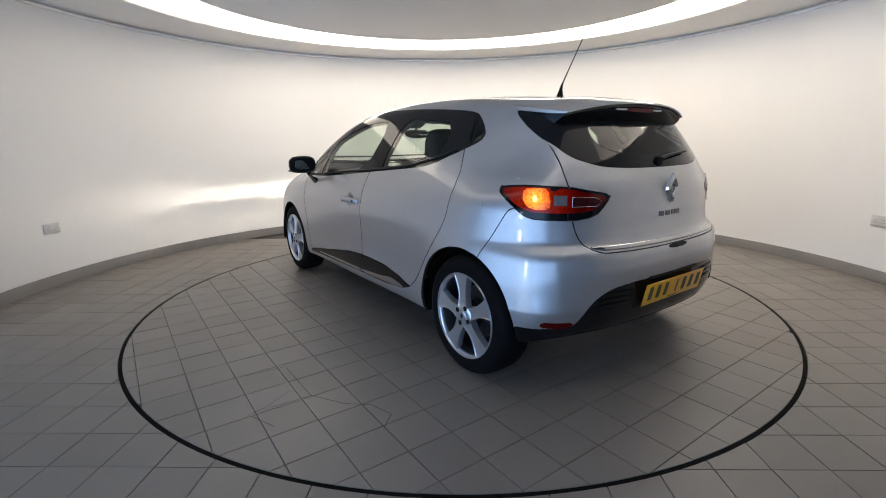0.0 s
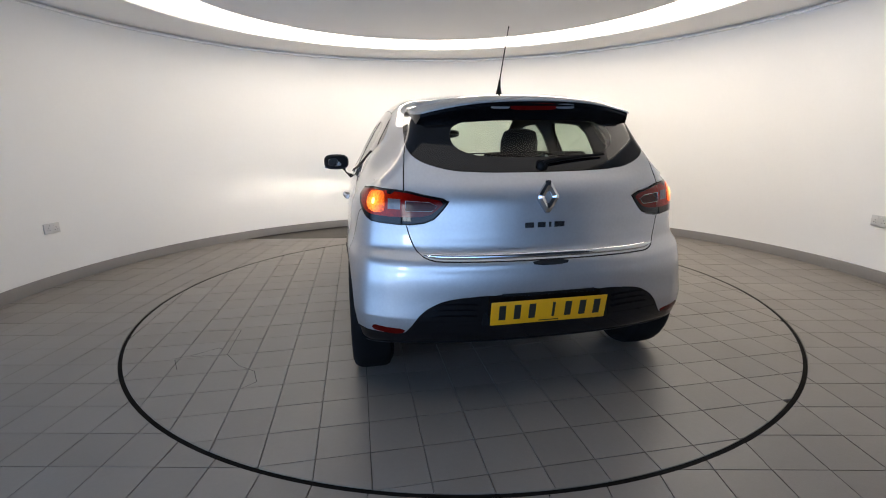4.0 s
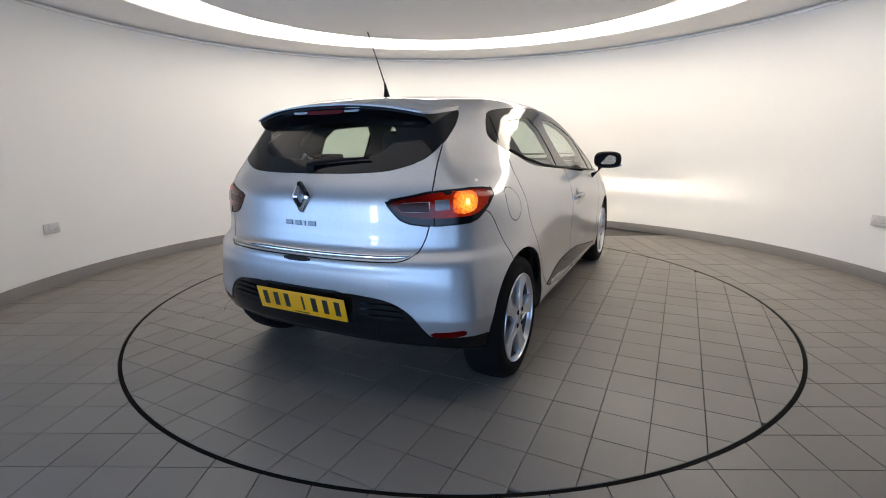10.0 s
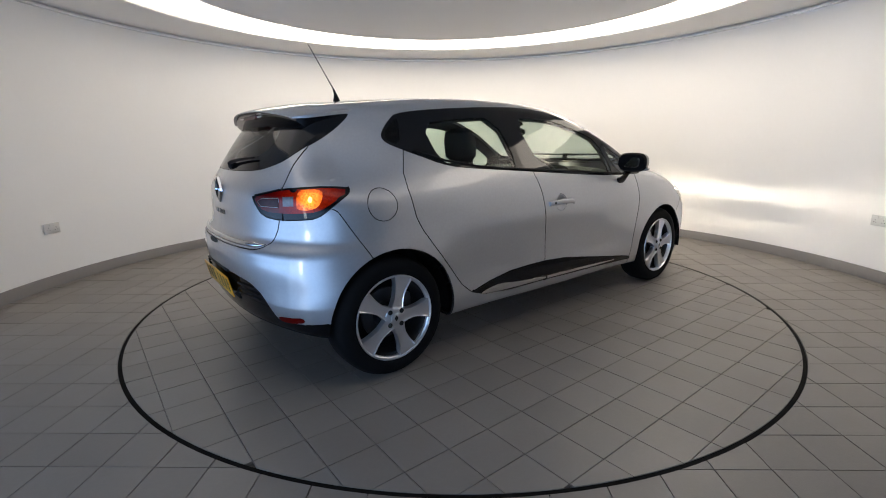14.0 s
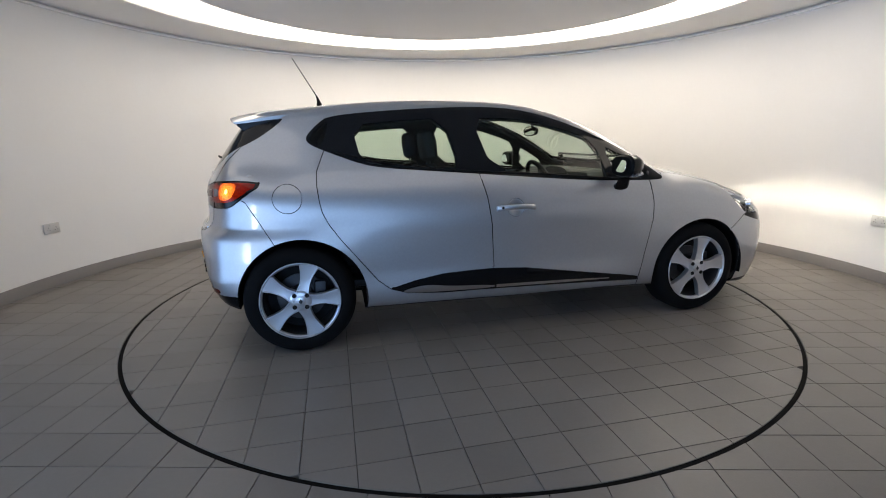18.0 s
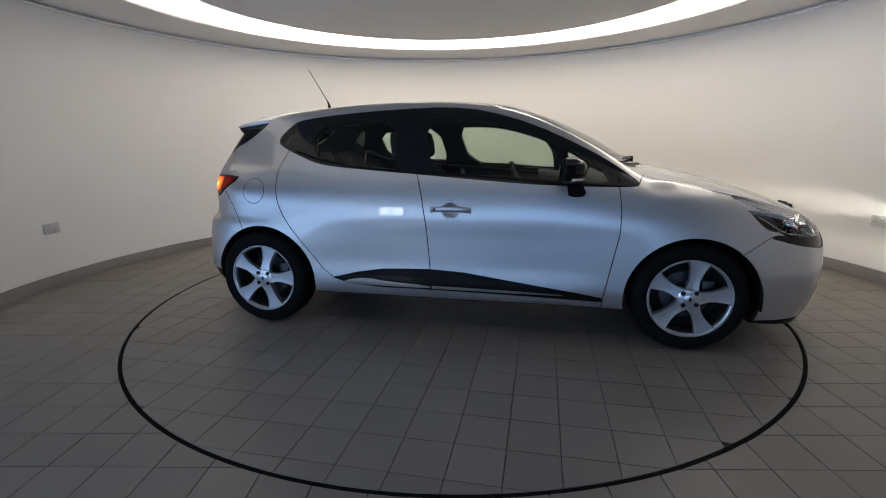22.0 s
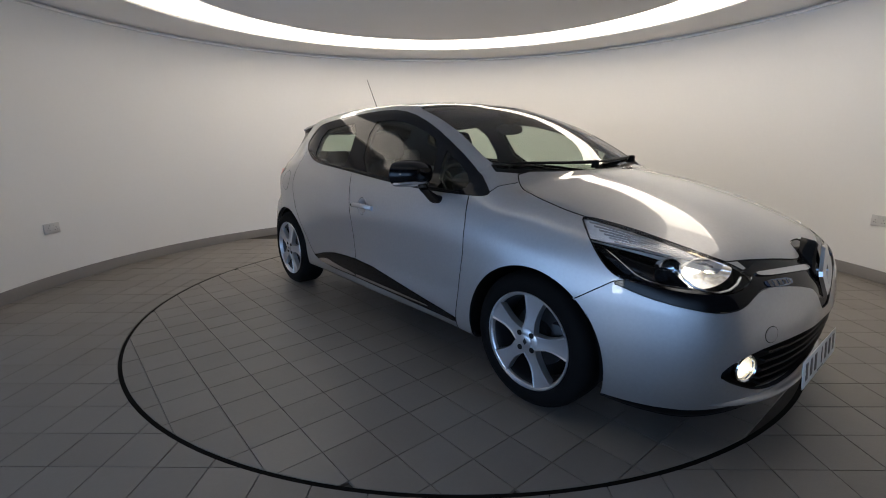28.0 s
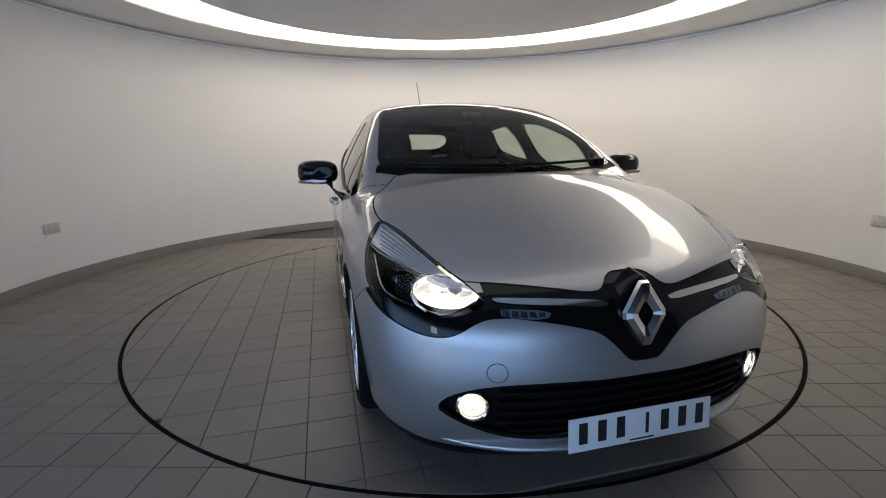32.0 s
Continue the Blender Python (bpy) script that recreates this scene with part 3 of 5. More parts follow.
def cut_panels():
    """Moves the skin's points onto the drawn lines and sorts its faces into panels: name -> (points, normals, faces)."""
    p, quads = skin_mesh()
    fixed = np.zeros(len(p), bool)
    links = np.concatenate([quads[:, [0, 1]], quads[:, [1, 2]], quads[:, [2, 3]], quads[:, [3, 0]]])
    mid = p[:, 1] == 0
    for name, plane, outline, where, cuts in REGIONS:
        u_dir, v_dir, free = (np.array(a, float) for a in PLANES[plane])
        q = rounded(outline, cuts) if cuts else np.array(outline, float)
        u, v = p @ u_dir, p @ v_dir
        lo, hi = q.min(0) - .02, q.max(0) + .02
        sel = np.nonzero(where(p) & (u > lo[0]) & (u < hi[0]) & (v > lo[1]) & (v < hi[1]))[0]
        if not len(sel):
            continue
        r, nu, nv = nearest_on(q, u[sel], v[sel])
        _, g = gradient(p[sel])
        facing = np.abs(g @ (free / np.linalg.norm(free)))
        scale = np.where(plane in ("rear_corner", "front_corner"), 1.414, 1.0)
        local = np.full(len(p), -1)
        local[sel] = np.arange(len(sel))
        flag = inside_line(q, u[sel], v[sel])
        ea, eb = local[links[:, 0]], local[links[:, 1]]
        ok = (ea >= 0) & (eb >= 0)
        ea, eb = ea[ok], eb[ok]
        cut = (flag[ea] != flag[eb]) & (facing[ea] > .12) & (facing[eb] > .12)
        ea, eb = ea[cut], eb[cut]
        held = fixed[sel]
        cost = np.where(held, 9.0, r)
        pick = np.where(cost[ea] <= cost[eb], ea, eb)
        m = np.zeros(len(sel), bool)
        m[pick] = True
        m &= ~held & (r < 1.6 * CELL * scale)
        ids = sel[m]
        w = p[ids] + ((nu - u[sel])[m] / (u_dir @ u_dir))[:, None] * u_dir + ((nv - v[sel])[m] / (v_dir @ v_dir))[:, None] * v_dir
        w0 = w.copy()
        for _ in range(5):
            e = .002
            d = field(w)
            s = (field(w + e * free) - d) / e
            w = w - np.clip(d / np.where(np.abs(s) < .15, .15 * np.where(s < 0, -1, 1), s), -.01, .01)[:, None] * free
        far = np.abs((w - w0) @ free) > .02 * (free @ free)
        w[far] = w0[far]
        for _ in range(2):
            d, g = gradient(w)
            w = w - (d / np.maximum((g * g).sum(1), .2))[:, None] * g
        w[mid[ids], 1] = 0
        p[ids] = w
        fixed[ids] = True
    # triangles, split where both ends of a diagonal lie on a line
    other = fixed[quads[:, 1]] & fixed[quads[:, 3]] & ~(fixed[quads[:, 0]] & fixed[quads[:, 2]])
    tris = np.concatenate([quads[~other][:, [0, 1, 2]], quads[~other][:, [0, 2, 3]], quads[other][:, [0, 1, 3]], quads[other][:, [1, 2, 3]]])
    # a triangle squeezed flat onto a line belongs to no panel
    e1, e2 = p[tris[:, 1]] - p[tris[:, 0]], p[tris[:, 2]] - p[tris[:, 0]]
    longest = np.maximum(np.maximum((e1 ** 2).sum(1), (e2 ** 2).sum(1)), ((e1 - e2) ** 2).sum(1))
    flat = (np.cross(e1, e2) ** 2).sum(1) < (.0022 ** 2) * longest
    tris = tris[~(flat & fixed[tris].all(1) & (p[tris].mean(1)[:, 0] > -1.2) & (p[tris].mean(1)[:, 0] < 1.8) & (p[tris].mean(1)[:, 2] < .95))]
    c = p[tris].mean(1)
    _, normal = gradient(p)
    normal /= np.linalg.norm(normal, axis=1)[:, None]
    fn = normal[tris].mean(1)
    way = np.cross(p[tris[:, 1]] - p[tris[:, 0]], p[tris[:, 2]] - p[tris[:, 0]])
    wrong = (way * fn).sum(1) < 0
    tris[wrong] = tris[wrong][:, ::-1]
    owner = np.full(len(tris), -1)
    names = []
    low = (fn[:, 2] < -.75) & (c[:, 2] < .33)
    for hx, hz in ((-HUB_X + .02, HUB_Z - .003), (HUB_X + .006, HUB_Z - .012)):
        low &= ~((np.hypot(c[:, 0] - hx, c[:, 2] - hz) < ARCH) & (c[:, 1] > .45))
    names.append("underbody")
    owner[low] = 0
    for name, plane, outline, where, cuts in REGIONS:
        if name not in names:
            names.append(name)
        q = rounded(outline, cuts) if cuts else np.array(outline, float)
        u_dir, v_dir, _ = (np.array(a, float) for a in PLANES[plane])
        todo = np.nonzero((owner < 0) & where(c))[0]
        hit = inside_line(q, c[todo] @ u_dir, c[todo] @ v_dir)
        owner[todo[hit]] = names.index(name)
    names.append("body_shell")
    owner[owner < 0] = len(names) - 1
    return {n: (p, normal, tris[owner == i]) for i, n in enumerate(names)}


def panel(name, data, mat, parent, sides, label="", gap=0.0, depth=.012, lift=0.0):
    """One panel of the skin as a mesh with folded edges. sides: 0 both halves as one mesh, 1 the left, -1 the right."""
    p, normal, tris = data
    used, inv = np.unique(tris, return_inverse=True)
    tris = inv.reshape(-1, 3)
    v, n = p[used].copy(), normal[used]
    e = np.sort(np.concatenate([tris[:, [0, 1]], tris[:, [1, 2]], tris[:, [2, 0]]]), axis=1)
    d = np.concatenate([tris[:, [0, 1]], tris[:, [1, 2]], tris[:, [2, 0]]])
    _, first, count = np.unique(e, axis=0, return_index=True, return_counts=True)
    rim = d[first[count == 1]]
    rim = rim[~((v[rim[:, 0], 1] == 0) & (v[rim[:, 1], 1] == 0))]
    out = np.zeros_like(v)
    if len(rim):
        along = v[rim[:, 1]] - v[rim[:, 0]]
        side = np.cross(along, n[rim[:, 0]])
        side /= np.maximum(np.linalg.norm(side, axis=1), 1e-9)[:, None]
        np.add.at(out, rim[:, 0], side)
        np.add.at(out, rim[:, 1], side)
        out /= np.maximum(np.linalg.norm(out, axis=1), 1e-9)[:, None]
        out[v[:, 1] == 0, 1] = 0
    v = v - gap * out + lift * n
    faces_in_front = len(tris)
    base = len(v)
    a = np.unique(rim)
    pos = np.full(base, -1)
    pos[a] = np.arange(len(a))
    if depth and len(a):
        v = np.concatenate([v, v[a], v[a] - depth * n[a]])
        n = np.concatenate([n, out[a], out[a]])
        t0, t1 = base + pos[rim[:, 0]], base + pos[rim[:, 1]]
        b0, b1 = t0 + len(a), t1 + len(a)
        tris = np.concatenate([tris, np.stack([t1, t0, b0], 1), np.stack([t1, b0, b1], 1)])
    folded = np.arange(len(tris)) >= faces_in_front
    flip = np.array([1, -1, 1.0])
    if sides == 0:
        k = len(v)
        centre = np.nonzero(v[:, 1] == 0)[0]
        remap = np.arange(k) + k
        remap[centre[centre < base]] = centre[centre < base]
        v = np.concatenate([v, v * flip])
        n = np.concatenate([n, n * flip])
        tris = np.concatenate([tris, remap[tris][:, ::-1]])
        folded = np.concatenate([folded, folded])
    elif sides < 0:
        v, n, tris = v * flip, n * flip, tris[:, ::-1]
    me = bpy.data.meshes.new(name)
    me.from_pydata(v.tolist(), [], tris.tolist())
    me.materials.append(mat)
    # folded edges of painted panels coloured dark: the seams' shade is painted in
    if mat is PAINT and gap > 0:
        me.materials.append(GAP)
        me.polygons.foreach_set("material_index", folded.astype(np.int32))
    me.polygons.foreach_set("use_smooth", np.ones(len(me.polygons), bool))
    me.update()
    n = n / np.maximum(np.linalg.norm(n, axis=1), 1e-9)[:, None]
    me.normals_split_custom_set_from_vertices(n.tolist())
    ob = new(name, me)
    ob.parent = parent
    if label:
        tagged(ob, label)
    return ob


CAR_X, CAR_Y = .171, -.048
car = tagged(empty("car"), "silver five-door hatchback car on the round turntable", "car")
panels = cut_panels()
WINDOW = glass("tinted_window", (.72, .81, .74))
DARK_WINDOW = glass("privacy_window", (.62, .69, .63))
SCREEN = glass("windscreen_glass", (.84, .90, .85))
LENS = glass("clear_lens", (.93, .94, .95))
RED = material("red_lens", (.075, .0015, .001), .2, spread=.25, scale=30, specular=.12)
QUARTER = glass("quarter_glass", (.06, .065, .06))
PANELS = [  # name, material, halves, label, gap, lift
    ("body_shell", PAINT, 0, "silver roof, pillars, rear quarters and sills", .0022, 0),
    ("hood", PAINT, 0, "silver bonnet", .0032, 0),
    ("tailgate", PAINT, 0, "silver tailgate", .0034, 0),
    ("front_bumper", PAINT, 0, "silver front bumper", .0022, 0),
    ("rear_bumper", PAINT, 0, "silver rear bumper", .0022, 0),
    ("front_lip", BLACK, 0, "black plastic lip under the bumper", 0, -.002),
    ("underbody", BLACK, 0, "dark underbody", 0, 0),
    ("rear_valance", GLOSS, 0, "gloss black rear valance", .001, -.003),
    ("upper_grille", GLOSS, 0, "gloss black grille panel", .001, -.004),
    ("lower_grille", BLACK, 0, "black lower air intake", .001, -.03),
    ("scuttle", BLACK, 0, "black scuttle panel", 0, -.006),
    ("windscreen", SCREEN, 0, "clear windscreen", 0, -.002),
    ("rear_window", DARK_WINDOW, 0, "dark tinted rear window", 0, 0),
    ("rear_window_border", GLOSS, 0, "gloss black rear window border", 0, 0),
    ("front_door", PAINT, 1, "silver front door", .0027, 0), ("rear_door", PAINT, 1, "silver rear door", .0027, 0),
    ("front_wing", PAINT, 1, "silver front wing", .0022, 0),
    ("window_trim", GLOSS, 1, "gloss black window surround", .0005, -.001),
    ("pane_front", WINDOW, 1, "front door glass", 0, -.004), ("pane_rear", WINDOW, 1, "tinted rear door glass", 0, -.004),
    ("pane_quarter", QUARTER, 1, "dark quarter glass", 0, -.003), ("pane_sail", WINDOW, 1, "small front corner glass", 0, -.003),
    ("sill_trim_front", GLOSS, 1, "gloss black door strip", 0, .006), ("sill_trim_rear", GLOSS, 1, "gloss black door strip", 0, .006),
    ("headlight", LENS, 1, "clear headlight lens", .0024, 0), ("tail_lamp", GLOSS, 1, "red tail lamp in a gloss black surround", .0022, .001),
]
PLAIN = {"pane_front": "side_window", "pane_rear": "side_window", "pane_quarter": "quarter_window", "pane_sail": "corner_window", "sill_trim_front": "door_strip", "sill_trim_rear": "door_strip"}
skin = {}
for name, mat, halves, label, gap, lift in PANELS:
    for s in ((0,) if halves == 0 else (1, -1)):
        ob = panel(PLAIN.get(name, name), panels[name], mat, car, s, label, gap, depth=.003 if "pane" in name or "window" in name or name == "windscreen" else .014, lift=lift)
        skin[name, s] = ob
        if mat in (WINDOW, DARK_WINDOW, QUARTER, SCREEN, LENS):
            ob.visible_shadow = False
for s in (1, -1):
    flap = panel("fuel_flap" if s < 0 else "quarter_infill", panels["fuel_flap"], PAINT, car, s, "round silver fuel flap" if s < 0 else "silver quarter panel patch", .0016 if s < 0 else -.003, lift=0.0 if s < 0 else .0003)


def sunk(data, x0, z0, radius, depth):
    """A panel's data pressed in to a shallow round bowl."""
    p, normal, tris = data
    off = p[:, [0, 2]] - (x0, z0)
    q = np.clip(np.hypot(*off.T) / radius, 0, 1)
    way = np.stack([off[:, 0], np.zeros(len(p)), off[:, 1]], 1) / np.maximum(np.hypot(*off.T), 1e-6)[:, None]
    bent = normal + (-4 * depth * q * (1 - q * q) / radius)[:, None] * way
    return p - normal * (depth * (1 - q * q) ** 2)[:, None], bent / np.linalg.norm(bent, axis=1)[:, None], tris


# ---- pieces laid on the skin ----
OUTWARD = {"side": (0, 1, 0), "front": (1, 0, 0), "rear": (-1, 0, 0), "top": (0, 0, 1), "rear_corner": (-.7071, .7071, 0), "front_corner": (.7071, .7071, 0)}


START = {"side": .93, "front": 2.2, "rear": 2.0, "top": 1.5, "rear_corner": 1.8, "front_corner": 2.0}


def on_skin(plane, uv):
    """Points of the skin (left half) at drawn positions, with their normals."""
    uv = np.asarray(uv, float)
    u_dir, v_dir, _ = (np.array(a, float) for a in PLANES[plane])
    o = np.array(OUTWARD[plane], float)
    base = uv[:, :1] * u_dir / (u_dir @ u_dir) + uv[:, 1:2] * v_dir
    s = np.full(len(uv), START[plane])
    found = np.zeros(len(uv), bool)
    for depth in np.arange(START[plane], START[plane] - 1.0, -.04):
        f = field(base + depth * o)
        hit = ~found & (f < 0)
        s[hit] = depth
        found |= hit
        if found.all():
            break
    lo, hi = s.copy(), s + .04
    for _ in range(12):
        m = (lo + hi) / 2
        f = field(base + m[:, None] * o)
        lo, hi = np.where(f < 0, m, lo), np.where(f < 0, hi, m)
    p = base + lo[:, None] * o
    _, g = gradient(p)
    return p, g / np.linalg.norm(g, axis=1)[:, None]


def patch(name, plane, outline, mat, parent, side=1, lift=.003, depth=.008, cuts=2, grid=.018, label=""):
    """A thin piece that follows the skin, lift above it, with edges depth deep."""
    from_2d = rounded(outline, cuts) if cuts else np.array(outline, float)
    lo, hi = from_2d.min(0), from_2d.max(0)
    gu, gv = np.meshgrid(np.arange(lo[0] + grid / 2, hi[0], grid), np.arange(lo[1] + grid / 2, hi[1], grid))
    gu, gv = gu.ravel(), gv.ravel()
    if len(gu):
        keep = inside_line(from_2d, gu, gv)
        gu, gv = gu[keep], gv[keep]
    if len(gu):
        r, _, _ = nearest_on(from_2d, gu, gv)
        gu, gv = gu[r > grid * .35], gv[r > grid * .35]
    pts = np.concatenate([from_2d, np.stack([gu, gv], 1)])
    n = len(from_2d)
    from mathutils.geometry import delaunay_2d_cdt
    v2, _, tri, _, _, _ = delaunay_2d_cdt([Vector(q) for q in pts], [(i, (i + 1) % n) for i in range(n)], [list(range(n))], 1, 1e-5)
    p, nrm = on_skin(plane, [tuple(q) for q in v2])
    tri = np.array([t for t in tri if len(t) == 3])
    o = np.array(OUTWARD[plane])
    a, b, c = p[tri[:, 0]], p[tri[:, 1]], p[tri[:, 2]]
    if ((np.cross(b - a, c - a) * o).sum(1)).mean() < 0:
        tri = tri[:, ::-1]
    return panel(name, (p, nrm, tri), mat, parent, side, label, 0.0, depth, lift)


def tube(points, radius, sides=8, taper=None):
    """A round bar along points."""
    bm = bmesh.new()
    pts = [Vector(q) for q in points]
    rings = []
    for i, q in enumerate(pts):
        d = (pts[min(i + 1, len(pts) - 1)] - pts[max(i - 1, 0)]).normalized()
        a = d.orthogonal().normalized()
        b = d.cross(a)
        r = radius if taper is None else radius * taper[i]
        rings.append([bm.verts.new(q + r * (a * math.cos(2 * math.pi * k / sides) + b * math.sin(2 * math.pi * k / sides))) for k in range(sides)])
    for r0, r1 in zip(rings, rings[1:]):
        for k in range(sides):
            bm.faces.new((r0[k], r0[(k + 1) % sides], r1[(k + 1) % sides], r1[k]))
    bm.faces.new(rings[0][::-1])
    bm.faces.new(rings[-1])
    return bm


def loft(sections):
    """A closed body through rings of equal length."""
    bm = bmesh.new()
    rings = [[bm.verts.new(q) for q in s] for s in sections]
    for a, b in zip(rings, rings[1:]):
        n = len(a)
        for k in range(n):
            bm.faces.new((a[k], a[(k + 1) % n], b[(k + 1) % n], b[k]))
    bm.faces.new(rings[0][::-1])
    bm.faces.new(rings[-1])
    return bm


def oval(centre, a, b, ax, bx, n=20, power=2.6):
    """A rounded rectangle ring about centre, half sizes a and b along ax and bx."""
    c, ax, bx = Vector(centre), Vector(ax), Vector(bx)
    ring = []
    for k in range(n):
        t = 2 * math.pi * k / n
        ct, st = math.cos(t), math.sin(t)
        ring.append(c + ax * a * math.copysign(abs(ct) ** (2 / power), ct) + bx * b * math.copysign(abs(st) ** (2 / power), st))
    return ring


def plate_between(outline, thick, frame_m):
    """A flat outline in x, y of frame_m, thick along its z."""
    bm = bmesh.new()
    lo = [bm.verts.new(frame_m @ Vector((x, y, 0))) for x, y in outline]
    hi = [bm.verts.new(frame_m @ Vector((x, y, thick))) for x, y in outline]
    bm.faces.new(lo[::-1])
    bm.faces.new(hi)
    n = len(lo)
    for k in range(n):
        bm.faces.new((lo[k], lo[(k + 1) % n], hi[(k + 1) % n], hi[k]))
    return bm


GREY_TRIM = material("grey_trim", (.013, .013, .014), .7, spread=.15, scale=8, fine=.1)
SEAT = material("seat_cloth", (.011, .011, .012), .9, spread=.2, scale=14, fine=.25, bump=.4, bump_scale=240)
HEADLINER = material("headliner", (.04, .039, .038), .9, spread=.06, scale=10)
CHROME_DARK = material("dark_chrome", (.12, .125, .14), .26, .9, spread=.2, scale=12)
REFLECTOR = material("lamp_reflector", (.78, .79, .80), .10, 1.0, spread=.06, scale=40)
LAMP_GLOW = material("dipped_beam_glow", (1, .95, .85), .4, emit=5.0, emit_colour=(1.0, .90, .74))
# bowl and fog disc glow themselves, in place of reflected bulb light
GLOW_REFLECTOR = lamp_field("glowing_reflector", (.70, .71, .72), (1.86, .585, .672), .12, 2.3, (1.0, .93, .82), (1.0, .88, .72), .12, 55.0, .10, .9)
FOG_GLOW = lamp_field("fog_lamp_glow", (.7, .68, .62), (2.022, .535, .357), .08, 2.6, (1.0, .92, .74), (1.0, .80, .5), .2, 60.0, .10, .5)
# emitters of the added strips that throw the beams
BEAM = material("beam_emitter", (1, .95, .85), .4, emit=150000.0, emit_colour=(1.0, .90, .74))
FOG_BEAM = material("fog_emitter", (1, .95, .85), .4, emit=80000.0, emit_colour=(1.0, .88, .70))
SIDE_GLOW = material("sidelight_glow", (1, .8, .5), .4, emit=3.0, emit_colour=(1.0, .78, .48))
BULB_AT = on_skin("rear_corner", [(-.925, .917)])[0][0]
TAIL_LENS = lamp_field("lit_red_lens", (.075, .0015, .001), BULB_AT, .24, .20, (1.0, .06, .008), (1.0, .012, .002), .1, 150.0, .02)
TAIL_HOT = lamp_field("tail_bulb_glow", (.25, .02, .004), BULB_AT, .10, 1.9, (1.0, .30, .035), (1.0, .09, .010), .1, 120.0, .12)
TAIL_BULB = material("tail_bulb", (1, .6, .2), .3, emit=4.0, emit_colour=(1.0, .52, .12))
CLEAR_PLASTIC = material("clear_lamp_plastic", (.34, .34, .36), .12, .5, spread=.2, scale=40, coat=1.0)
SMOKED = material("smoked_lamp_plastic", (.035, .007, .007), .15, 0.0, spread=.5, scale=45, specular=.15)
LAMP_CLEAR = material("clear_lamp_field", (.16, .15, .15), .15, .2, spread=.4, scale=60, specular=.3)
INDICATOR = material("indicator_housing", (.60, .60, .61), .35, .25, spread=.25, scale=45, coat=1.0)
INDICATOR_RIB = material("lamp_rib_clear", (.60, .60, .62), .18, .7, spread=.15, scale=40)
AMBER = material("amber_bulb", (.16, .065, .02), .3, spread=.1, scale=20)
PLATE_YELLOW = material("rear_plate_yellow", (.70, .325, .004), .30, spread=.04, scale=12, coat=.4)
PLATE_WHITE = material("front_plate_white", (.72, .73, .74), .35, spread=.04, scale=12, coat=.4)
PLATE_INK = material("plate_ink", (.012, .012, .012), .4, spread=.1, scale=20)
LETTER = material("letter_chrome", (.14, .143, .15), .22, 1.0, spread=.1, scale=30)
MIRROR = material("mirror_glass", (.85, .86, .87), .02, 1.0)
DRL = material("daylight_strip", (.10, .14, .22), .12, .3, coat=1.0, spread=.2, scale=60)


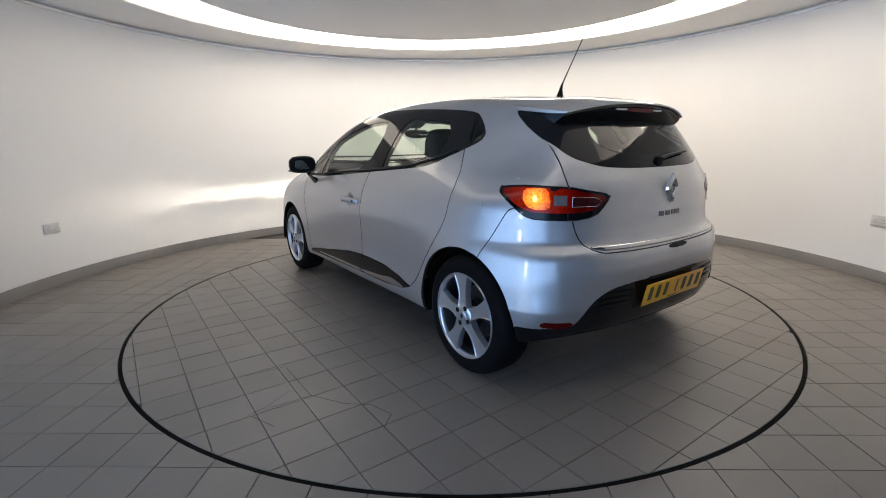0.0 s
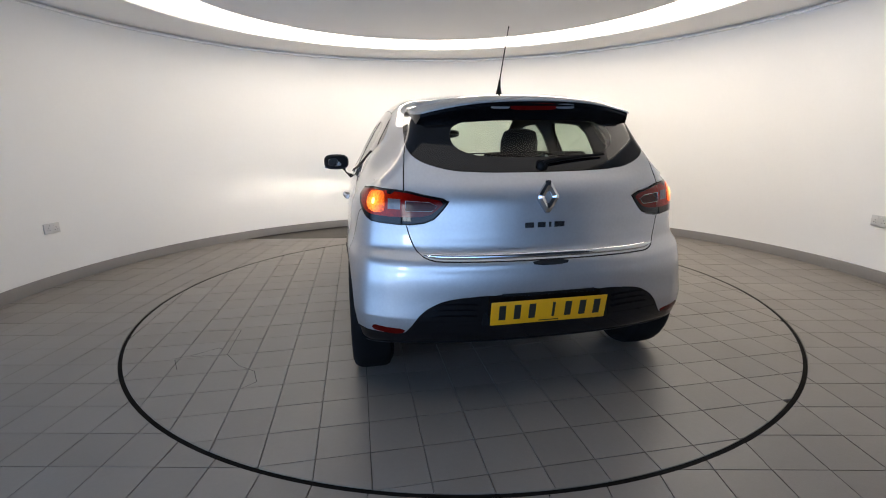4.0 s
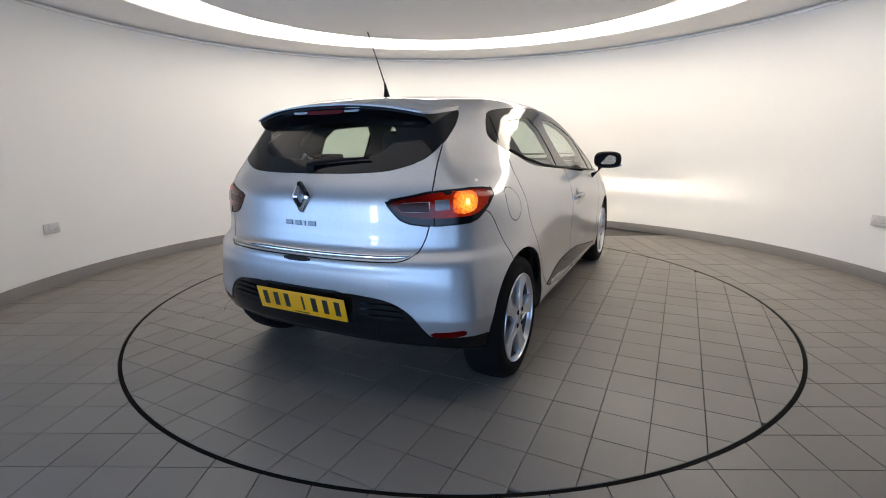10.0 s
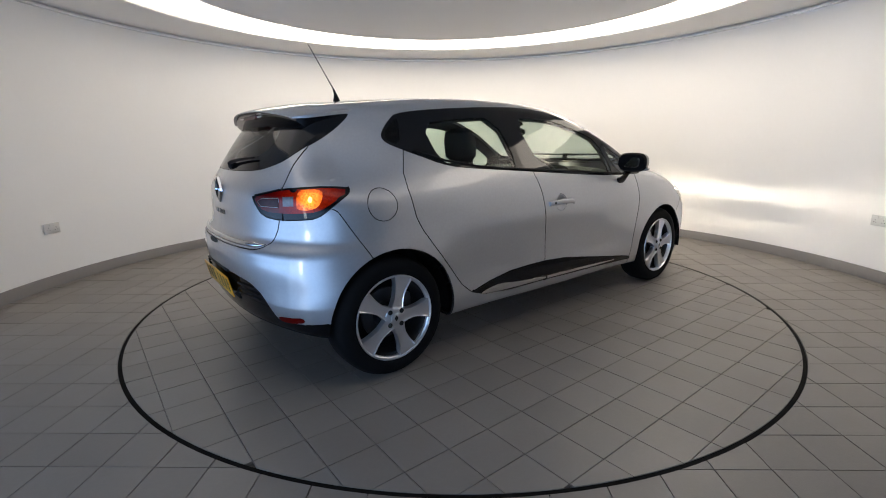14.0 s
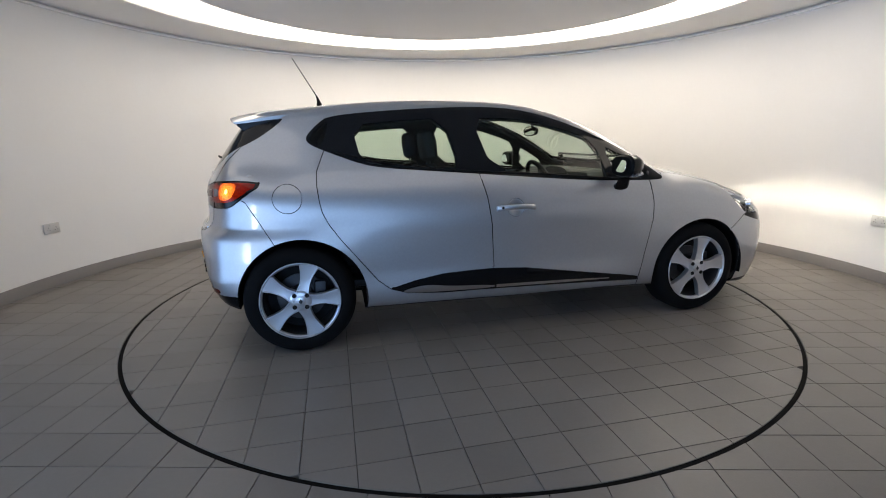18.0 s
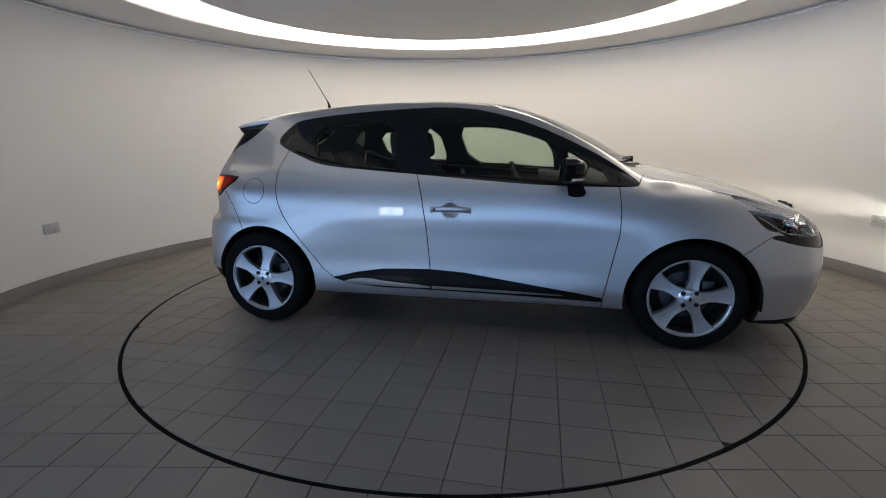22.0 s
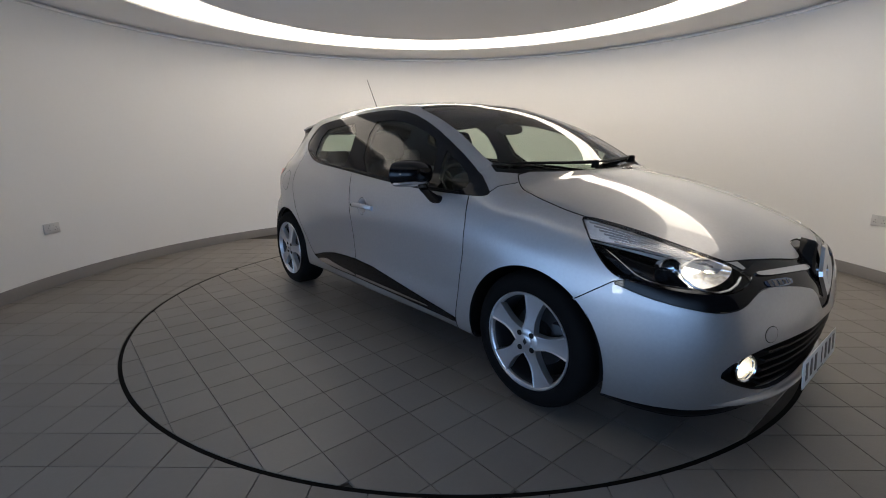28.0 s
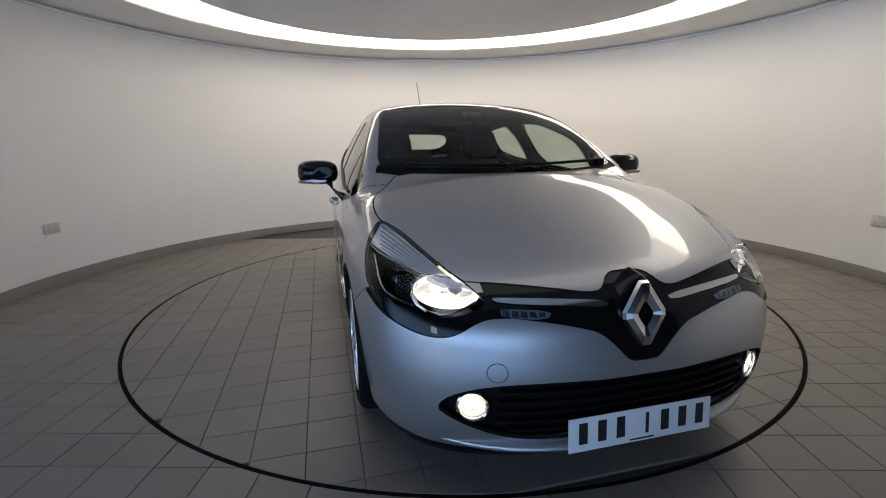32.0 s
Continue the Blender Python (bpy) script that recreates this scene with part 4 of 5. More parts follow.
def wheel_thing(at, face, spoke_angle):
    """A five-spoke alloy wheel with its tyre; its face looks to face (+1 left, -1 right)."""
    w = empty("wheel")
    w.parent = car
    w.matrix_local = Matrix.Translation(at) @ (Matrix.Identity(4) if face > 0 else Matrix.Rotation(math.pi, 4, "Z"))
    tagged(w, "five-spoke silver alloy wheel with black tyre")
    f0 = .025
    tyre = lathe([(.212, f0 - .012), (.224, f0 - .002), (.236, f0 + .002), (.262, f0 + .004), (.288, f0 - .006), (.300, f0 - .022), (.3065, f0 - .040), (.3085, f0 - .07), (.3085, f0 - .13), (.3065, f0 - .16), (.298, f0 - .18), (.26, f0 - .2), (.212, f0 - .185)], 80)
    part("tyre", tyre, RUBBER, w, "black rubber tyre")
    rim = lathe([(.214, f0 - .012), (.2215, f0 - .001), (.2195, f0 + .003), (.2155, f0 + .003), (.2125, f0 - .004), (.2085, f0 - .006), (.205, f0 - .010), (.2035, f0 - .022)], 80)
    part("rim", rim, ALLOY, w, "silver alloy rim")
    # barrel, disc and caliper carry the shade behind the spokes in their colour
    part("barrel", lathe([(.2035, f0 - .0225), (.1965, f0 - .035), (.1985, f0 - .06), (.188, f0 - .15), (.205, f0 - .18)], 64), ALLOY_DARK, w, "inner barrel of the rim, coloured dark for its shade")
    part("brake_back", lathe([(.19, f0 - .125), (.05, f0 - .128), (0, f0 - .128)], 48), BLACK, w, "dark brake backplate")
    part("brake_disc", lathe([(.135, f0 - .112), (.135, f0 - .1), (.075, f0 - .098), (.07, f0 - .07), (0, f0 - .07)], 48), ALLOY_DARK, w, "steel brake disc, coloured dark for its shade")
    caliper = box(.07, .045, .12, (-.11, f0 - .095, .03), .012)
    part("brake_caliper", caliper, ALLOY_DARK, w, "brake caliper, coloured dark for its shade")
    radii = [.018, .05, .075, .10, .13, .16, .185, .2105]
    half = [.020, .036, .0305, .0275, .0305, .038, .0465, .054]
    proud = [.004, .003, .001, -.001, -.002, -.001, .0005, .0015]
    for k in range(5):
        a = radians(spoke_angle if face > 0 else 180 - spoke_angle) + 2 * math.pi * k / 5
        bm = bmesh.new()
        rows = []
        for r, hw, fy in zip(radii, half, proud):
            row = []
            for s, drop in ((-1, -.034), (-1, -.003), (-.96, .0012), (-.88, .0014), (-.80, -.0022), (-.3, -.0034), (.3, -.0034), (.80, -.0022), (.88, .0014), (.96, .0012), (1, -.003), (1, -.034)):
                t = hw * s
                # the spoke's end follows the rim's circle
                rr = math.sqrt(max(r * r - t * t, 0)) if r > .2 else r
                row.append(bm.verts.new((rr * math.cos(a) - t * math.sin(a), f0 - .004 + fy + drop, rr * math.sin(a) + t * math.cos(a))))
            rows.append(row)
        for r0, r1 in zip(rows, rows[1:]):
            for i in range(11):
                bm.faces.new((r0[i], r0[i + 1], r1[i + 1], r1[i]))
        part("spoke", bm, ALLOY, w)
    part("hub", lathe([(.062, f0 - .03), (.062, f0 - .006), (.055, f0 - .001), (.03, f0 + .001), (0, f0 + .001)], 40), ALLOY, w, "silver hub plate")
    part("centre_cap", lathe([(.029, f0), (.029, f0 + .004), (.025, f0 + .006), (0, f0 + .007)], 32), ALLOY, w, "round silver centre cap")
    mark = plate_between([(0, .016), (.011, 0), (0, -.016), (-.011, 0)], .0015, Matrix.Translation((0, f0 + .0066, 0)) @ Matrix.Rotation(radians(-90), 4, "X"))
    part("cap_mark", mark, ALLOY_DARK, w, "small dark diamond on the cap")
    for k in range(4):
        a = radians(spoke_angle if face > 0 else 180 - spoke_angle) + 2 * math.pi * (k + .35) / 4
        nut = lathe([(.0125, 0), (.0125, .0028), (.008, .003), (.0075, .001), (0, .001)], 14)
        bmesh.ops.translate(nut, vec=(.047 * math.cos(a), f0 + .0005, .047 * math.sin(a)), verts=nut.verts)
        part("wheel_nut", nut, GAP, w)
    return w


for hx, face, angle in ((-HUB_X, -1, 74), (HUB_X, -1, 80), (-HUB_X, 1, 84), (HUB_X, 1, 100)):
    wheel_thing((hx, face * .818, .3085), face, angle)
    liner = lathe([(ARCH + .001, .80 if hx < 0 else .842), (ARCH + .003, .75), (ARCH + .012, .50), (.0, .50)], 48, "y", radians(-8), radians(178 if hx < 0 else 198))
    for v in liner.verts:
        v.co.y *= face
        v.co.x += hx + (.02 if hx < 0 else .006)
        v.co.z += HUB_Z - .006
    part("arch_liner", liner, BLACK, car, "black wheel arch liner")

# ---- inside ----
part("cabin_floor", box(2.5, 1.30, .05, (-.20, 0, .33), .02), GREY_TRIM, car, "dark cabin floor")
for s in (1, -1):
    panel("door_card", panels["front_door"], GREY_TRIM, car, s, "dark front door trim", .02, .01, -.05)
    panel("door_card", panels["rear_door"], GREY_TRIM, car, s, "dark rear door trim", .02, .01, -.05)
    panel("pillar_trim", panels["window_trim"], GREY_TRIM, car, s, "dark inner pillar trim", 0, .012, -.022)
shell_p, shell_n, shell_t = panels["body_shell"]
upper = shell_t[(shell_p[shell_t][:, :, 2].mean(1) > .95)]
panel("headliner", (shell_p, shell_n, upper), HEADLINER, car, 0, "grey headliner and pillar linings", 0, .004, -.03)
rear_in = panels["tailgate"]
panel("tailgate_trim", rear_in, GREY_TRIM, car, 0, "dark inner tailgate trim", .012, .004, -.03)


def seat(y):
    s = empty("front_seat")
    s.parent = car
    s.location = (-.09, y, .275)
    tagged(s, "dark cloth front seat")
    cushion = loft([oval((-.22, 0, .12), .24, .07, (0, 1, 0), (0, 0, 1)), oval((.0, 0, .15), .26, .085, (0, 1, 0), (0, 0, 1)), oval((.26, 0, .17), .25, .07, (0, 1, 0), (0, 0, 1))])
    part("seat_cushion", cushion, SEAT, s, "dark seat cushion")
    back = loft([oval((-.20, 0, .14), .24, .07, (0, 1, 0), (1, 0, .2)), oval((-.26, 0, .40), .25, .075, (0, 1, 0), (1, 0, .25)), oval((-.34, 0, .64), .22, .06, (0, 1, 0), (1, 0, .25)), oval((-.375, 0, .74), .15, .045, (0, 1, 0), (1, 0, .25))])
    part("backrest", back, SEAT, s, "dark cloth backrest")
    rest = loft([oval((-.36, 0, .775), .10, .03, (0, 1, 0), (1, 0, .2)), oval((-.365, 0, .80), .135, .05, (0, 1, 0), (1, 0, .2)), oval((-.375, 0, .89), .135, .055, (0, 1, 0), (1, 0, .2)), oval((-.385, 0, .955), .115, .045, (0, 1, 0), (1, 0, .2)), oval((-.387, 0, .972), .07, .025, (0, 1, 0), (1, 0, .2))])
    part("headrest", rest, SEAT, s, "dark headrest")
    for dy in (-.06, .06):
        part("headrest_post", tube([(-.365, dy, .70), (-.365, dy, .80)], .007), CHROME_DARK, s)


seat(.36)
seat(-.36)
bench = empty("rear_bench")
bench.parent = car
tagged(bench, "dark cloth rear bench")
part("seat_cushion", loft([oval((-.55, 0, .50), .62, .07, (0, 1, 0), (0, 0, 1), 28, 4), oval((-1.02, 0, .47), .62, .08, (0, 1, 0), (0, 0, 1), 28, 4)]), SEAT, bench)
part("backrest", loft([oval((-1.0, 0, .46), .60, .07, (0, 1, 0), (1, 0, .2), 28, 4), oval((-1.16, 0, .94), .60, .06, (0, 1, 0), (1, 0, .3), 28, 4), oval((-1.19, 0, 1.0), .56, .04, (0, 1, 0), (1, 0, .3), 28, 4)]), SEAT, bench)
for y in (.38, 0, -.38):
    part("headrest", loft([oval((-1.19, y, 1.0), .10, .035, (0, 1, 0), (1, 0, .2)), oval((-1.20, y, 1.05), .12, .045, (0, 1, 0), (1, 0, .2)), oval((-1.21, y, 1.10), .10, .03, (0, 1, 0), (1, 0, .2))]), SEAT, bench)
part("parcel_shelf", box(.46, 1.06, .02, (-1.46, 0, .985), .006), GREY_TRIM, car, "dark parcel shelf")
dash = loft([oval((.86, 0, .80), .70, .16, (0, 1, 0), (0, 0, 1), 28, 4), oval((.70, 0, .80), .70, .17, (0, 1, 0), (0, 0, 1), 28, 4), oval((.52, 0, .76), .68, .15, (0, 1, 0), (0, 0, 1), 28, 4), oval((.44, 0, .70), .64, .09, (0, 1, 0), (0, 0, 1), 28, 4)])
part("dashboard", dash, GREY_TRIM, car, "dark dashboard")
part("instrument_hood", loft([oval((.62, -.36, .93), .16, .04, (0, 1, 0), (0, 0, 1)), oval((.46, -.36, .945), .17, .045, (0, 1, 0), (0, 0, 1))]), GREY_TRIM, car, "dark instrument hood")
steer_m = Matrix.Translation((.36, -.36, .86)) @ Matrix.Rotation(radians(65), 4, "Y")
ring_bm = lathe([(.18 + .016 * math.cos(a), .016 * math.sin(a)) for a in [2 * math.pi * k / 10 for k in range(10)]], 40, "z", closed_profile=True)
bmesh.ops.transform(ring_bm, matrix=steer_m, verts=ring_bm.verts)
steer = part("steering_wheel", ring_bm, GREY_TRIM, car, "black steering wheel")
hub_bm = box(.12, .13, .04, (0, 0, .01), .015)
bmesh.ops.transform(hub_bm, matrix=steer_m, verts=hub_bm.verts)
part("steering_hub", hub_bm, GREY_TRIM, steer)
for a in (90, 210, 330):
    sp = tube([steer_m @ Vector((.04 * math.cos(radians(a)), .04 * math.sin(radians(a)), .005)), steer_m @ Vector((.175 * math.cos(radians(a)), .175 * math.sin(radians(a)), 0))], .013)
    part("steering_spoke", sp, GREY_TRIM, steer)
mirror_in = part("interior_mirror", loft([oval((.435, 0, 1.24), .115, .032, (0, 1, 0), (0, 0, 1)), oval((.415, 0, 1.24), .12, .036, (0, 1, 0), (0, 0, 1))]), BLACK, car, "black interior mirror")
part("mirror_glass", loft([oval((.414, 0, 1.24), .11, .029, (0, 1, 0), (0, 0, 1)), oval((.4135, 0, 1.24), .109, .028, (0, 1, 0), (0, 0, 1))]), MIRROR, mirror_in)
part("mirror_stem", tube([(.43, 0, 1.265), (.45, 0, 1.315)], .012), BLACK, mirror_in)
part("sensor_housing", box(.10, .12, .03, (.42, 0, 1.318), .01, turn_by=Matrix.Rotation(radians(24), 4, "Y")), BLACK, car, "black sensor housing")

# ---- sides ----
for s in (1, -1):
    # door mirror: black cap, clear indicator, stalk, glass
    m = empty("door_mirror")
    m.parent = car
    tagged(m, "gloss black door mirror with clear indicator")
    part("mirror_back", loft([oval((.583, s * .955, 1.012), .096, .056, (0, 1, 0), (0, 0, 1), 24, 3), oval((.5985, s * .955, 1.012), .104, .064, (0, 1, 0), (0, 0, 1), 24, 3)]), BLACK, m, "black plastic rear shell of the mirror")
    cap = loft([oval((.60, s * .955, 1.012), .106, .066, (0, 1, 0), (0, 0, 1), 24, 3), oval((.645, s * .95, 1.013), .103, .064, (0, 1, 0), (0, 0, 1), 24, 2.8), oval((.685, s * .94, 1.014), .085, .052, (0, 1, 0), (0, 0, 1), 24, 2.5), oval((.71, s * .93, 1.014), .05, .03, (0, 1, 0), (0, 0, 1), 24, 2.3)])
    part("mirror_cap", cap, GLOSS, m, "gloss black mirror cap")
    part("mirror_glass", loft([oval((.580, s * .957, 1.012), .066, .036, (-.16 * s, 1, 0), (.14, 0, 1), 24, 3), oval((.5785, s * .957, 1.012), .065, .035, (-.16 * s, 1, 0), (.14, 0, 1), 24, 3)]), MIRROR, m, "mirror glass")
    part("indicator", loft([oval((.628, s * .985, .966), .078, .014, (0, 1, 0), (0, .1 * s, 1), 16, 2.5), oval((.672, s * .975, .968), .074, .013, (0, 1, 0), (0, .1 * s, 1), 16, 2.5), oval((.699, s * .955, .972), .045, .008, (0, 1, 0), (0, .1 * s, 1), 16, 2.5)]), CLEAR_PLASTIC, m, "clear mirror indicator")
    stalk = loft([oval((.675, s * .80, .875), .05, .022, (1, 0, 0), (0, 0, 1), 16), oval((.672, s * .845, .885), .048, .026, (1, 0, 0), (0, .3 * s, 1), 16), oval((.655, s * .89, .93), .04, .026, (1, 0, 0), (0, .6 * s, .8), 16), oval((.645, s * .91, .965), .042, .03, (1, 0, 0), (0, s, .3), 16)])
    part("stalk", stalk, GLOSS, m, "gloss black mirror stalk")
    # door handle
    h = empty("door_handle")
    h.parent = car
    tagged(h, "silver pull handle over a round recess")
    panel("recess", sunk(panels["handle_recess"], -.03, .782, .054, .022), PAINT, h, s, "round silver finger recess", -.001, .004)
    p, nrm = on_skin("side", [(-.148, .779), (-.12, .782), (-.06, .785), (-.03, .785), (.03, .784), (.07, .781), (.092, .777)])
    lift = [.004, .020, .030, .032, .030, .020, .004]
    secs = []
    for q, nn, l in zip(p, nrm, lift):
        c = Vector(q + nn * l)
        c.y *= s
        out = Vector(nn)
        out.y *= s
        secs.append(oval(c, .0155, .010, (0, 0, 1), out, 14, 2.4))
    part("grip", loft(secs), PAINT, h, "silver grip")
    q = Vector(p[1] + nrm[1] * .0305)
    lock = lathe([(.0075, -.004), (.0075, 0), (.006, .001), (0, .001)], 16)
    bmesh.ops.translate(lock, vec=q, verts=lock.verts)
    for v in lock.verts:
        v.co.y *= s
    part("key_lock", lock, GAP, h, "small dark key lock")
    # chrome on the door strips and the side repeats
    patch("chrome_strip", "side", [(-.73, .318), (-.66, .338), (-.56, .348), (-.44, .330), (-.16, .318), (-.16, .300), (-.44, .300), (-.68, .306)], CHROME, skin["sill_trim_rear", s], s, .0085, .004, 1, .014, "chrome strip")
    patch("chrome_strip", "side", [(-.148, .318), (.30, .312), (.62, .302), (.62, .295), (.30, .296), (-.148, .300)], CHROME, skin["sill_trim_front", s], s, .0085, .004, 0, .02, "chrome strip")
    patch("sill_cover", "side", [(.73, .262), (.735, .262), (.735, .222), (.73, .222)], GAP, car, s, .0008, .001, 0, .02, "thin dark sill joint")
    # weatherstrip line under the glass
    p, nrm = on_skin("side", [(x, z) for x, z in [(.83, .921), (.522, .939), (.203, .966), (-.241, .994), (-.461, 1.009), (-.669, 1.030), (-.885, 1.069), (-1.06, 1.12)]])
    part("belt_strip", tube([(q[0], s * (q[1] + .002), q[2]) for q in p], .0065, 8), BLACK, skin["window_trim", s], "black belt strip")
    # tail lamp: glowing and clear fields
    lamp = skin["tail_lamp", s]
    patch("red_lens", "rear_corner", [(-.70, .953), (-.83, .966), (-.96, .964), (-1.127, .957), (-1.26, .937), (-1.372, .920), (-1.335, .886), (-1.285, .860), (-1.15, .852), (-1.0, .856), (-.885, .862), (-.81, .889)], TAIL_LENS, lamp, s, .002, .003, 1, .02, "red lamp lens")
    patch("bulb_cell", "rear_corner", [(-.86, .958), (-.94, .962), (-1.005, .959), (-1.02, .90), (-1.01, .872), (-.93, .870), (-.875, .884), (-.85, .92)], TAIL_HOT, lamp, s, .0035, .004, 1, .015, "glowing orange-red tail light cell")
    patch("bulb", "rear_corner", circle(-.925, .917, .013, 16), TAIL_BULB, lamp, s, .0055, .003, 0, .03, "bright bulb")
    patch("clear_field", "rear_corner", [(-1.036, .931), (-1.118, .928), (-1.118, .886), (-1.038, .888)], LAMP_CLEAR, lamp, s, .0035, .004, 0, .015, "clear reversing lamp field")
    inner = [(-1.150, .922), (-1.290, .917), (-1.333, .902), (-1.301, .880), (-1.152, .880)]
    patch("dark_field", "rear_corner", inner, SMOKED, lamp, s, .0030, .004, 0, .015, "dark red inner lamp field")
    p, nrm = on_skin("rear_corner", np.array(inner + inner[:1]))
    part("field_outline", tube([(q[0] + m_[0] * .004, s * (q[1] + m_[1] * .004), q[2] + m_[2] * .004) for q, m_ in zip(p, nrm)], .0009, 6), INDICATOR_RIB, lamp, "thin pale outline")
    patch("lamp_split", "rear_corner", [(-1.122, .968), (-1.130, .968), (-1.130, .820), (-1.122, .820)], GAP, lamp, s, .0055, .005, 0, .03, "dark joint at the tailgate")
    patch("reflector", "rear", [(.605, .374), (.70, .380), (.745, .386), (.75, .362), (.70, .352), (.625, .349)], RED, car, s, .002, .004, 1, .02, "red rear reflector")

# ---- tail ----
def tail_section(x, half, top, thick, sweep=.10):
    """A ring across the spoiler at x: its upper face follows the roof's crown."""
    ring = []
    for sgn in (1, -1):
        for k in range(33):
            y = sgn * half * (1 - 2 * k / 32)
            q = abs(y / .55)
            ring.append((x + sweep * q ** 2.4, y, top - .064 * q ** 2.5 - (0 if sgn > 0 else thick)))
    return ring


spoiler = part("spoiler", loft([tail_section(-1.385, .522, 1.3895, .012), tail_section(-1.45, .53, 1.3835, .018), tail_section(-1.54, .53, 1.3705, .016), tail_section(-1.63, .52, 1.3525, .013), tail_section(-1.672, .50, 1.3415, .010), tail_section(-1.682, .49, 1.3360, .006)]), PAINT, car, "silver roof spoiler")
part("spoiler_underside", loft([tail_section(-1.48, .525, 1.362, .085), tail_section(-1.58, .52, 1.351, .072), tail_section(-1.63, .512, 1.341, .050), tail_section(-1.666, .494, 1.332, .014)]), GLOSS, spoiler, "gloss black spoiler underside")
part("brake_light", loft([oval((-1.60, 0, 1.312), .108, .016, (0, 1, 0), (0, 0, 1), 20, 5), oval((-1.658, 0, 1.310), .106, .015, (0, 1, 0), (0, 0, 1), 20, 5)]), RED, spoiler, "dark red high brake light")
for s in (1, -1):
    part("brake_light_end", loft([oval((-1.60, s * .155, 1.312), .050, .013, (0, 1, 0), (0, 0, 1), 12, 4), oval((-1.654, s * .150, 1.311), .043, .011, (0, 1, 0), (0, 0, 1), 12, 4)]), CLEAR_PLASTIC, spoiler, "grey end of the brake light")
    patch("screen_border", "top", [(.237, -.01), (.227, .2), (.192, .40), (.162, .525), (.20, .53), (.245, .40), (.29, .2), (.30, -.01)], GLOSS, skin["windscreen", 0], s, .0005, .001, 0, .03, "black band along the top of the windscreen")

antenna = part("antenna", loft([oval((-1.13, 0, 1.40), .020, .032, (0, 1, 0), (1, 0, 0), 16, 2), oval((-1.135, 0, 1.425), .014, .020, (0, 1, 0), (1, 0, 0), 16, 2), oval((-1.14, 0, 1.455), .008, .010, (0, 1, 0), (1, 0, 0), 16, 2), oval((-1.15, 0, 1.485), .005, .006, (0, 1, 0), (1, 0, 0), 16, 2)]), BLACK, car, "black roof aerial")
part("whip", tube([(-1.148, 0, 1.48), (-1.214, 0, 1.592), (-1.286, 0, 1.714)], .0028, 8, [1.2, 1, .8]), BLACK, antenna)
part("whip_tip", tube([(-1.286, 0, 1.712), (-1.289, 0, 1.719)], .0036), BLACK, antenna)

gate = skin["tailgate", 0]
ys = np.linspace(-.525, .525, 43)
p, nrm = on_skin("rear", [(abs(q), .695 + .008 * max(0, (abs(q) - .45) / .075) ** 2) for q in ys])
part("chrome_strip", loft([oval((a[0] + n_[0] * .001, q, a[2]), .0145 * min(1, .25 + (.525 - abs(q)) / .05), .010, (0, 0, 1), (1, 0, 0), 12, 2) for q, a, n_ in zip(ys, p, nrm)]), CHROME, gate, "chrome strip along the tailgate")
patch("boot_handle", "rear", [(-.082, .676), (.082, .676), (.072, .655), (-.072, .655)], GAP, skin["rear_bumper", 0], 1, .002, .004, 1, .012, "dark boot release recess")


def diamond(name, at, ax, up, out, w, h, mat, parent, label):
    """A diamond ring badge with sloping faces."""
    ax, up, out, at = (Vector(q) for q in (ax, up, out, at))
    bm = bmesh.new()
    loops = []
    for k, d in ((1.0, 0), (.92, .012), (.66, .018), (.36, .010), (.33, 0)):
        loops.append([bm.verts.new(at + ax * (w * k * a) + up * (h * k * b) + out * d) for a, b in ((.2, 1), (-.2, 1), (-1, .1), (-1, -.1), (-.2, -1), (.2, -1), (1, -.1), (1, .1))])
    for r0, r1 in zip(loops, loops[1:]):
        for i in range(8):
            bm.faces.new((r0[i], r0[(i + 1) % 8], r1[(i + 1) % 8], r1[i]))
    return part(name, bm, mat, parent, label, smooth=False)


p, nrm = on_skin("rear", [(0, .93)])
diamond("badge", p[0] + nrm[0] * .004, (0, 1, 0), (-.1 * 0, 0, 1), nrm[0], .048, .070, CHROME, gate, "chrome diamond badge")
for y0, w in ((.098, .038), (.043, .034), (-.007, .010), (-.032, .044)):
    c = [(y0, .828), (y0 - w, .828), (y0 - w, .806), (y0, .806)]
    patch("letter_bar", "rear", c, LETTER, gate, 1, .004, .005, 0, .02)
# rear wiper on its pivot
p, nrm = on_skin("rear", [(.0, 1.058), (.03, 1.069), (.11, 1.078), (.20, 1.086), (.30, 1.092)])
wip = part("rear_wiper", tube([(q[0] + n_[0] * .016, -q[1], q[2] + n_[2] * .016) for q, n_ in zip(p, nrm)], .008, 8, [1.5, 1.3, 1.0, .9, .6]), BLACK, car, "black rear wiper")
pivot = lathe([(.026, .03), (.024, -.012), (.012, -.020), (0, -.021)], 20, "x")
bmesh.ops.translate(pivot, vec=Vector(p[0]), verts=pivot.verts)
part("wiper_pivot", pivot, BLACK, wip)


